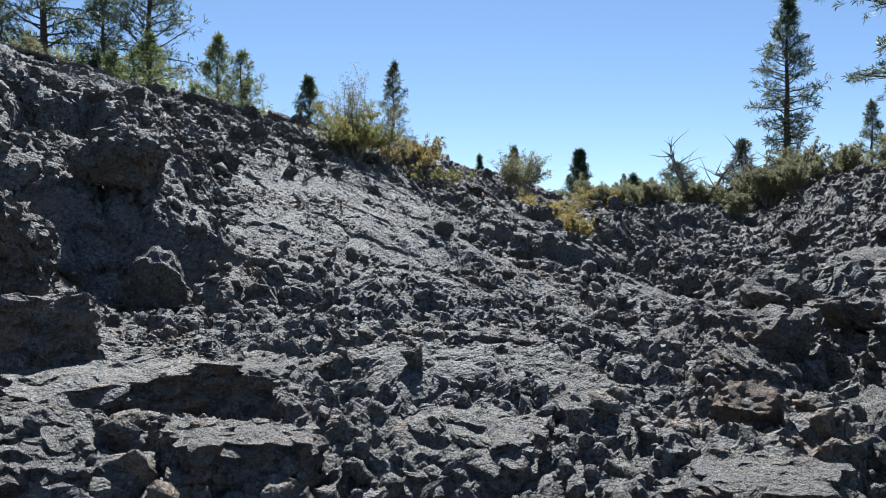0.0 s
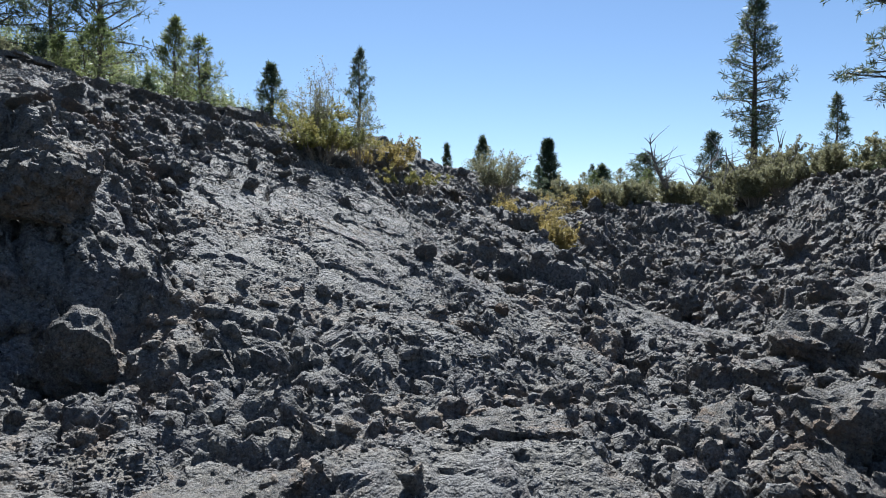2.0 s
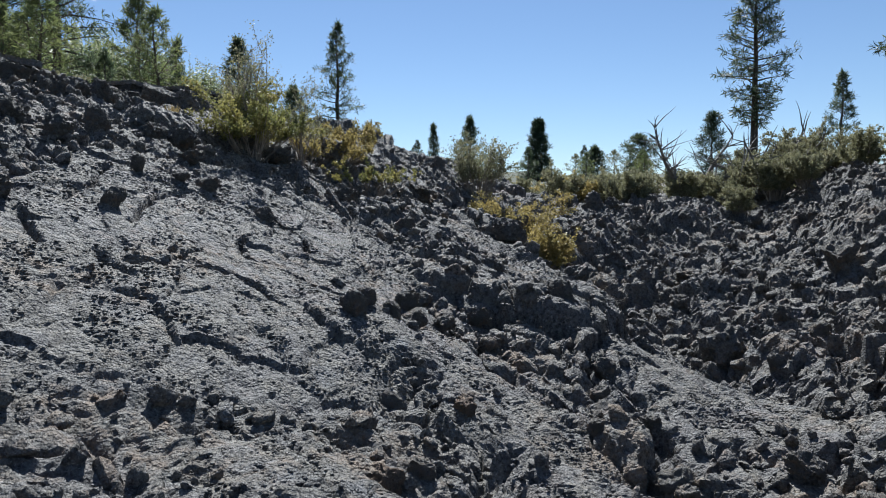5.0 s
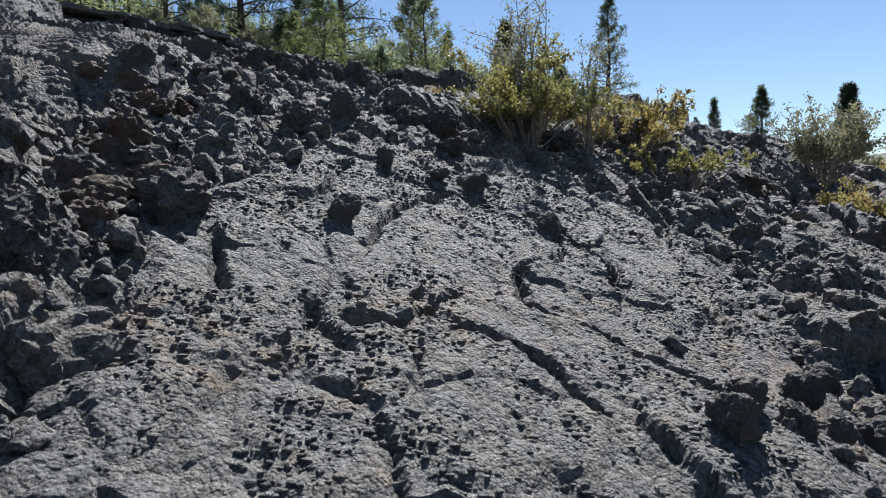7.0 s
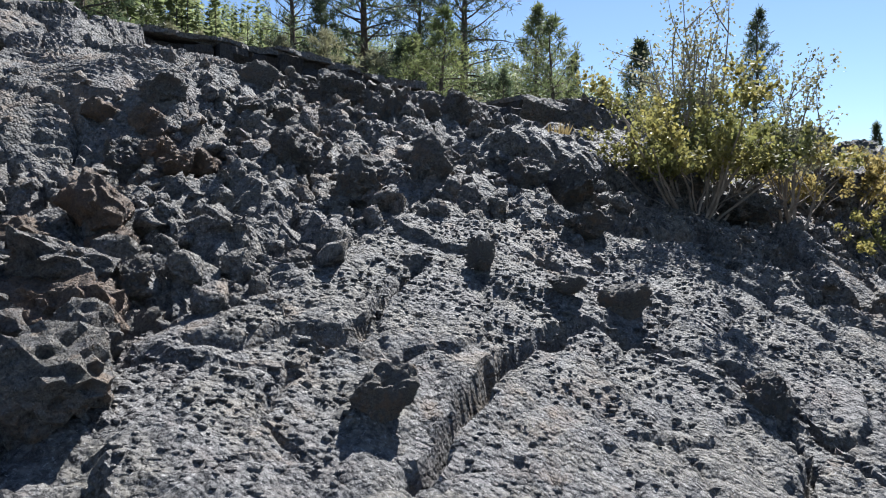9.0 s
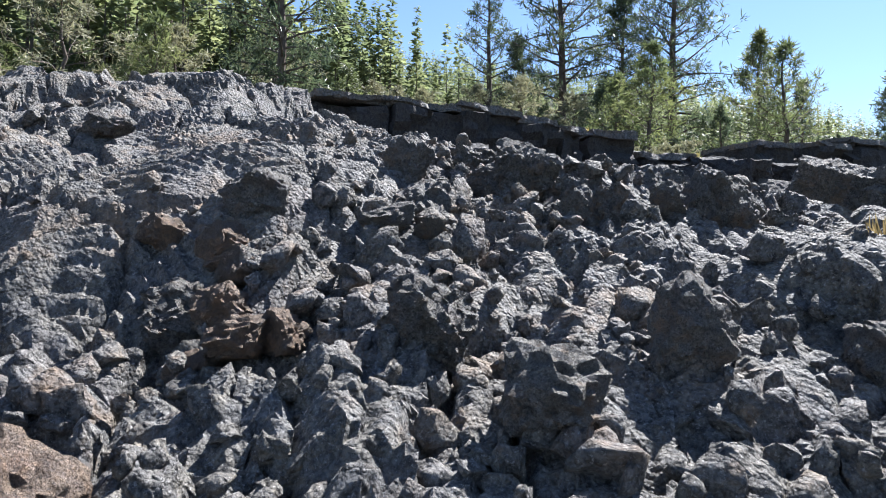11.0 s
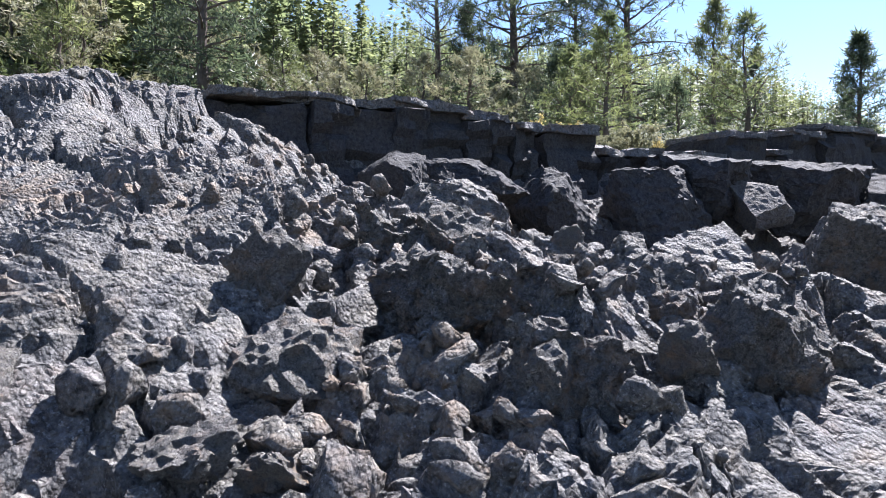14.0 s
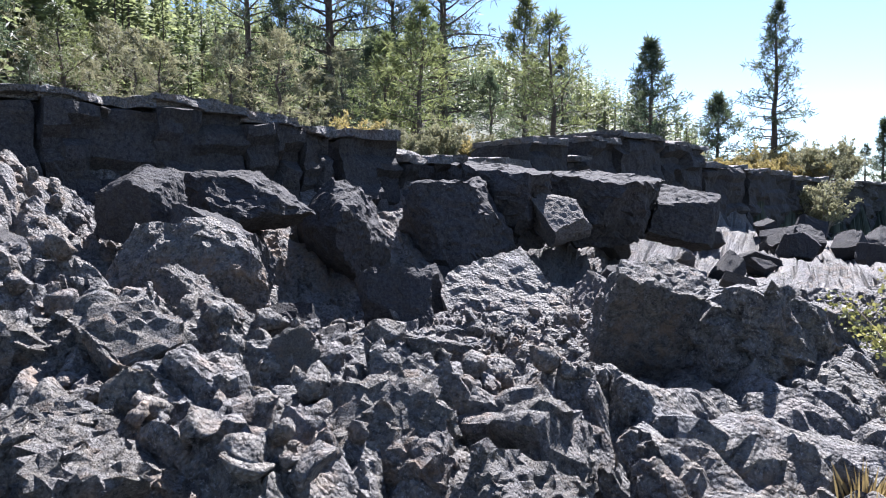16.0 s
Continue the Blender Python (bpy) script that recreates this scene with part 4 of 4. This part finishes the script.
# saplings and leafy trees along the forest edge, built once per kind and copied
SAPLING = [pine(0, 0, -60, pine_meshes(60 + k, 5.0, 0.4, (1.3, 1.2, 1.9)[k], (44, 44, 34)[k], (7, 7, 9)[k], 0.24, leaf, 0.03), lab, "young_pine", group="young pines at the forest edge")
           for k, (leaf, lab) in enumerate(((NEEDLE_SUNLIT, "young pine at the forest edge, needles coloured as sunlit"), (NEEDLE, "young dark green pine at the forest edge"), (LEAF_GREY, "yellowing leafy young tree at the forest edge")))]
r = random.Random(77)
made = 0
while made < 58:
    az, d = r.uniform(17, 84), r.uniform(22, 50)
    x, y = -3 - d * math.sin(radians(az)), 12 + d * math.cos(radians(az))
    dd, aa = rim(np.array([x]), np.array([y]))
    if dd[0] > -4.5:
        continue
    copy_thing(SAPLING[r.choice((0, 0, 1, 2, 2))], pose(x, y, stand(x, y) + 0.2, 0, 0, r.uniform(0, 360)) @ Matrix.Scale(r.uniform(0.45, 1.15), 4))
    made += 1
r = random.Random(78)
for k in range(24):
    x = r.uniform(2, 40)
    y = r.uniform(52, 85)
    copy_thing(SAPLING[r.choice((0, 1, 2))], pose(x, y, stand(x, y), 0, 0, r.uniform(0, 360)) @ Matrix.Scale(r.uniform(0.35, 0.75), 4))
for ob in SAPLING:
    x, y = -16 - 3 * SAPLING.index(ob), 36 + 2 * SAPLING.index(ob)
    ob.matrix_world = pose(x, y, stand(x, y) + 0.2)


def mesh_from(name, v, f, material):
    """One mesh from an array of corners and an array of faces, all with as many corners."""
    me = bpy.data.meshes.new(name)
    me.vertices.add(len(v))
    me.vertices.foreach_set("co", v.astype(np.float32).ravel())
    me.loops.add(f.size)
    me.loops.foreach_set("vertex_index", f.astype(np.int32).ravel())
    me.polygons.add(len(f))
    me.polygons.foreach_set("loop_start", np.arange(0, f.size, f.shape[1], dtype=np.int32))
    me.update(calc_edges=True)
    me.materials.append(material)
    return me


def build_forest(seed, count):
    """Far woods on the hill: one mesh of many small conifers."""
    r = np.random.RandomState(seed)
    az = r.uniform(5, 100, count)
    near = np.interp(az, [5, 20, 32, 42, 60], [170, 130, 90, 52, 34])
    d = near + (265 - near) * r.rand(count) ** 1.6
    x, y = -3 - d * np.sin(np.radians(az)), 12 + d * np.cos(np.radians(az))
    base = np.stack([x, y, shape(x, y) - 0.35], -1)
    h = r.uniform(7, 13, count)
    w = h * r.uniform(0.12, 0.19, count)
    # needle sprays: longer and lower ones at the foot of the crown
    each = np.where(d < 90, 260, 110)
    t = np.repeat(np.arange(count), each)
    n = len(t)
    u = r.rand(n)
    a = r.uniform(0, 2 * math.pi, n)
    reach = w[t] * (1.05 - u) * r.uniform(0.4, 1.2, n) + 0.22
    way = np.stack([np.cos(a), np.sin(a), r.uniform(-0.35, 0.4, n)], -1)
    side = np.stack([-np.sin(a), np.cos(a), r.uniform(-0.8, 0.8, n)], -1)
    way /= np.linalg.norm(way, axis=1)[:, None]
    side /= np.linalg.norm(side, axis=1)[:, None]
    size = np.minimum(reach, np.where(d[t] < 90, 0.5, 0.9))
    wide = (0.45 * size + 0.05)[:, None]
    p = base[t] + np.stack([np.zeros(n), np.zeros(n), h[t] * (0.06 + 0.94 * u)], -1) + way * ((reach - size) * np.sqrt(r.rand(n)))[:, None]
    size = size[:, None]
    v = np.stack([p - side * wide * 0.3, p + way * size * 0.5 + side * wide * 0.5, p + way * size, p + way * size * 0.5 - side * wide * 0.5], 1)
    tagged(new("forest", mesh_from("forest", v.reshape(-1, 3), np.arange(4 * n).reshape(-1, 4), FOREST)), "dense sunlit conifer forest on the far hillside", "forest", kind="stuff")
    ring = np.array([(1, 0), (0, 1), (-1, 0), (0, -1)])
    low = base[:, None] + np.concatenate([ring[None] * (0.012 * h)[:, None, None], np.zeros((count, 4, 1))], -1)
    high = base[:, None] + np.concatenate([np.repeat(ring[None] * 0.03, count, 0), np.repeat((0.7 * h)[:, None, None], 4, 1)], -1)
    quads = np.array([(k, (k + 1) % 4, 4 + (k + 1) % 4, 4 + k) for k in range(4)])
    f = quads[None] + 8 * np.arange(count)[:, None, None]
    tagged(new("forest_trunks", mesh_from("forest_trunks", np.concatenate([low, high], 1).reshape(-1, 3), f.reshape(-1, 4), BARK)), "thin dark trunks of the hillside forest", "forest", kind="stuff")


build_forest(9, 2300)


# ---------------------------------------------------------------- shrubs
def shrub_meshes(seed, height, width, stems, leaves, leaf_size, leaf, bare=0.25, upright=0.6, fork=3):
    rng = random.Random(seed)
    wood, crown = Shape(), Shape()
    for _ in range(stems):
        a = rng.uniform(0, 6.28)
        out = rng.random() ** 0.6
        way = Vector((math.cos(a) * out * (1.2 - upright), math.sin(a) * out * (1.2 - upright), upright)).normalized()
        p = Vector((math.cos(a), math.sin(a), 0)) * 0.12 * width * rng.random()
        length = 0.62 * height * rng.uniform(0.55, 1.1) / max(way.z, 0.6)
        bp = branch_points(p, way, min(length, height * 1.3), 0.02, rng, 6)
        wood.tube(bp, [0.014 * (1 - 0.8 * k / 6) * (0.5 + height / 3) for k in range(7)], 4)
        tips = [(bp[k], bp[k] - bp[k - 1]) for k in range(2, 7)]
        for _ in range(fork):
            k = rng.randint(1, 5)
            tw = branch_points(bp[k], (bp[k] - bp[k - 1]).normalized() + rand_dir(rng) * 0.9, height * rng.uniform(0.12, 0.28), 0.03, rng, 4)
            wood.tube(tw, [0.006 * (1 - 0.8 * j / 4) * (0.5 + height / 3) for j in range(5)], 3)
            tips += [(tw[j], tw[j] - tw[j - 1]) for j in range(1, 5)]
        for q, w in tips:
            if q.z < bare * height:
                continue
            for _ in range(leaves * 5):
                c = q + rand_dir(rng) * rng.random() * 0.06 * height
                lw = (w.normalized() + rand_dir(rng)).normalized()
                crown.blade(c, lw, lw.cross(rand_dir(rng)).normalized(), 0.5 * leaf_size * rng.uniform(0.7, 1.4), leaf_size * rng.uniform(0.35, 0.6))
    return wood.mesh("bare_wood", TWIG), crown.mesh("foliage", leaf)


def shrub(x, y, meshes, label, turn=0, scale=1.0, name="shrub", z=None, group="shrubs"):
    root = tagged(new(name), label, "shrub", group)
    root.matrix_world = pose(x, y, (ground_at(x, y) if z is None else z) - 0.06, 0, 0, turn) @ Matrix.Scale(scale, 4)
    part("bare_wood", meshes[0], root)
    part("foliage", meshes[1], root)
    return root


shrub(-1.75, 13.7, shrub_meshes(1, 1.35, 1.6, 46, 9, 0.055, LEAF, 0.3, 0.55), "dense yellow-green shrub rooted at the slab's upper edge")
shrub(-1.9, 14.3, shrub_meshes(2, 2.3, 1.2, 15, 3, 0.05, LEAF_GREY, 0.25, 0.9, 4), "tall thin willow stems with sparse grey leaves", name="willow_shrub")
shrub(-1.1, 14.2, shrub_meshes(3, 1.9, 1.0, 10, 4, 0.05, LEAF_GREY, 0.25, 0.88, 4), "upright grey-green willow shrub behind the yellow shrub", name="willow_shrub")
shrub(-0.75, 15.2, shrub_meshes(4, 1.1, 1.8, 34, 7, 0.055, LEAF_GOLD, 0.25, 0.42), "low golden shrub with tangled bare twigs")
shrub(-0.1, 14.6, shrub_meshes(5, 0.8, 1.6, 26, 4, 0.05, LEAF, 0.35, 0.35), "low sprawling shrub with bare grey twigs")
shrub(-0.9, 16.9, shrub_meshes(6, 0.8, 0.8, 20, 7, 0.06, LEAF_GOLD, 0.3, 0.7), "small orange-tinged shrub on the crest")
shrub(2.3, 15.6, shrub_meshes(7, 1.5, 1.6, 40, 8, 0.06, LEAF_GOLD, 0.25, 0.6), "golden yellow shrub in the gully head")
shrub(2.75, 14.6, shrub_meshes(8, 1.15, 0.8, 26, 9, 0.06, LEAF_GOLD, 0.2, 0.75), "bright yellow shrub at the slab's foot")
shrub(1.9, 17.2, shrub_meshes(9, 1.8, 1.5, 30, 5, 0.06, LEAF_GREY, 0.25, 0.75), "pale grey-green shrub in the gully head")
shrub(3.4, 14.9, shrub_meshes(10, 0.5, 1.8, 26, 0, 0.04, LEAF_GREY, 0.3, 0.15, 4), "pale dead twigs sprawling over dark rubble", name="dead_twigs")
GREYS = [shrub(4.4 + 0.6 * k, 21 + 0.3 * k, shrub_meshes(30 + k, 1.4, 1.5, 26, 6, 0.075, leaf, 0.2, up), lab, group="shrubs on the bank")
         for k, (leaf, up, lab) in enumerate(((LEAF_GREY, 0.7, "grey-green shrub on the rubble bank"), (LEAF_GOLD, 0.6, "tawny dry shrub on the rubble bank"), (LEAF_GREY, 0.85, "tall twiggy grey shrub on the bank")))]
r = random.Random(91)
for k in range(38):
    u = k / 37
    x, y = 4.0 + 9.5 * u + r.uniform(-0.4, 0.4), 23.5 - 7.0 * u + r.uniform(-1.5, 4.0)
    copy_thing(GREYS[r.choice((0, 0, 0, 1, 2, 2))], pose(x, y, stand(x, y) + 0.25, 0, 0, r.uniform(0, 360)) @ Matrix.Scale(r.uniform(0.6, 1.1) + 0.35 * u, 4))
for k in range(22):
    a, d = r.uniform(5, 34), r.uniform(-6, -2.2)
    x, y = -10 + 0.938 * d + 0.347 * a, 16 - 0.347 * d + 0.938 * a
    copy_thing(GREYS[r.choice((0, 1, 2))], pose(x, y, stand(x, y) + 0.3, 0, 0, r.uniform(0, 360)) @ Matrix.Scale(r.uniform(0.5, 1.2), 4))
for k in range(12):
    x, y = r.uniform(-5.5, -1.0), r.uniform(36, 46)
    copy_thing(GREYS[r.choice((0, 1))], pose(x, y, stand(x, y) + 0.3, 0, 0, r.uniform(0, 360)) @ Matrix.Scale(r.uniform(0.9, 1.7), 4))


def snag(x, y, z, seed, height):
    """A dead tree with crooked bare limbs."""
    rng = random.Random(seed)
    wood = Shape()
    for k in range(4):
        a = -2.2 + k * 1.4
        bp = branch_points(Vector((0, 0, 0)), Vector((math.cos(a) * 0.9, math.sin(a) * 0.5, 0.8)), height * rng.uniform(0.9, 1.3), 0.01, rng, 7)
        wood.tube(bp, [0.085 * (1 - 0.85 * j / 7) for j in range(8)], 6)
        for j in range(2, 8):
            for _ in range(3):
                tw = branch_points(bp[j], rand_dir(rng) + Vector((0, 0, 0.5)), height * rng.uniform(0.15, 0.5), 0.02, rng, 4)
                wood.tube(tw, [0.022 * (1 - 0.85 * i / 4) for i in range(5)], 4)
    ob = new("dead_tree", wood.mesh("dead_tree", DEADWOOD))
    ob.matrix_world = pose(x, y, z)
    return tagged(ob, "bare grey dead tree with crooked limbs on the bank", "tree")


snag(7.9, 21.4, stand(7.9, 21.4) + 0.3, 4, 2.3)
snag(9.6, 20.5, stand(9.6, 20.5) + 0.2, 7, 1.8)


def grass_clump(x, y, seed, label, leaf, height=0.15, count=60):
    rng = random.Random(seed)
    g = Shape()
    for _ in range(count):
        a = rng.uniform(0, 6.28)
        way = Vector((math.cos(a) * rng.random() * 0.6, math.sin(a) * rng.random() * 0.6, 1)).normalized()
        g.blade(Vector((math.cos(a), math.sin(a), 0)) * 0.1 * rng.random(), way, way.orthogonal().normalized(), height * rng.uniform(0.5, 1.2), 0.012)
    ob = new("grass_clump", g.mesh("grass_clump", leaf))
    ob.matrix_world = pose(x, y, ground_at(x, y) - 0.02)
    return tagged(ob, label, "grass", "grass clumps")


for k, (x, y) in enumerate([(-2.95, 14.85), (-3.1, 14.4)]):
    grass_clump(x, y, 40 + k, "dry orange grass clump in a lava crack", GRASS)
shrub(-2.55, 15.75, shrub_meshes(50, 1.0, 0.9, 12, 3, 0.045, LEAF, 0.2, 0.5), "straggly yellow-green shrub with pale bare twigs")
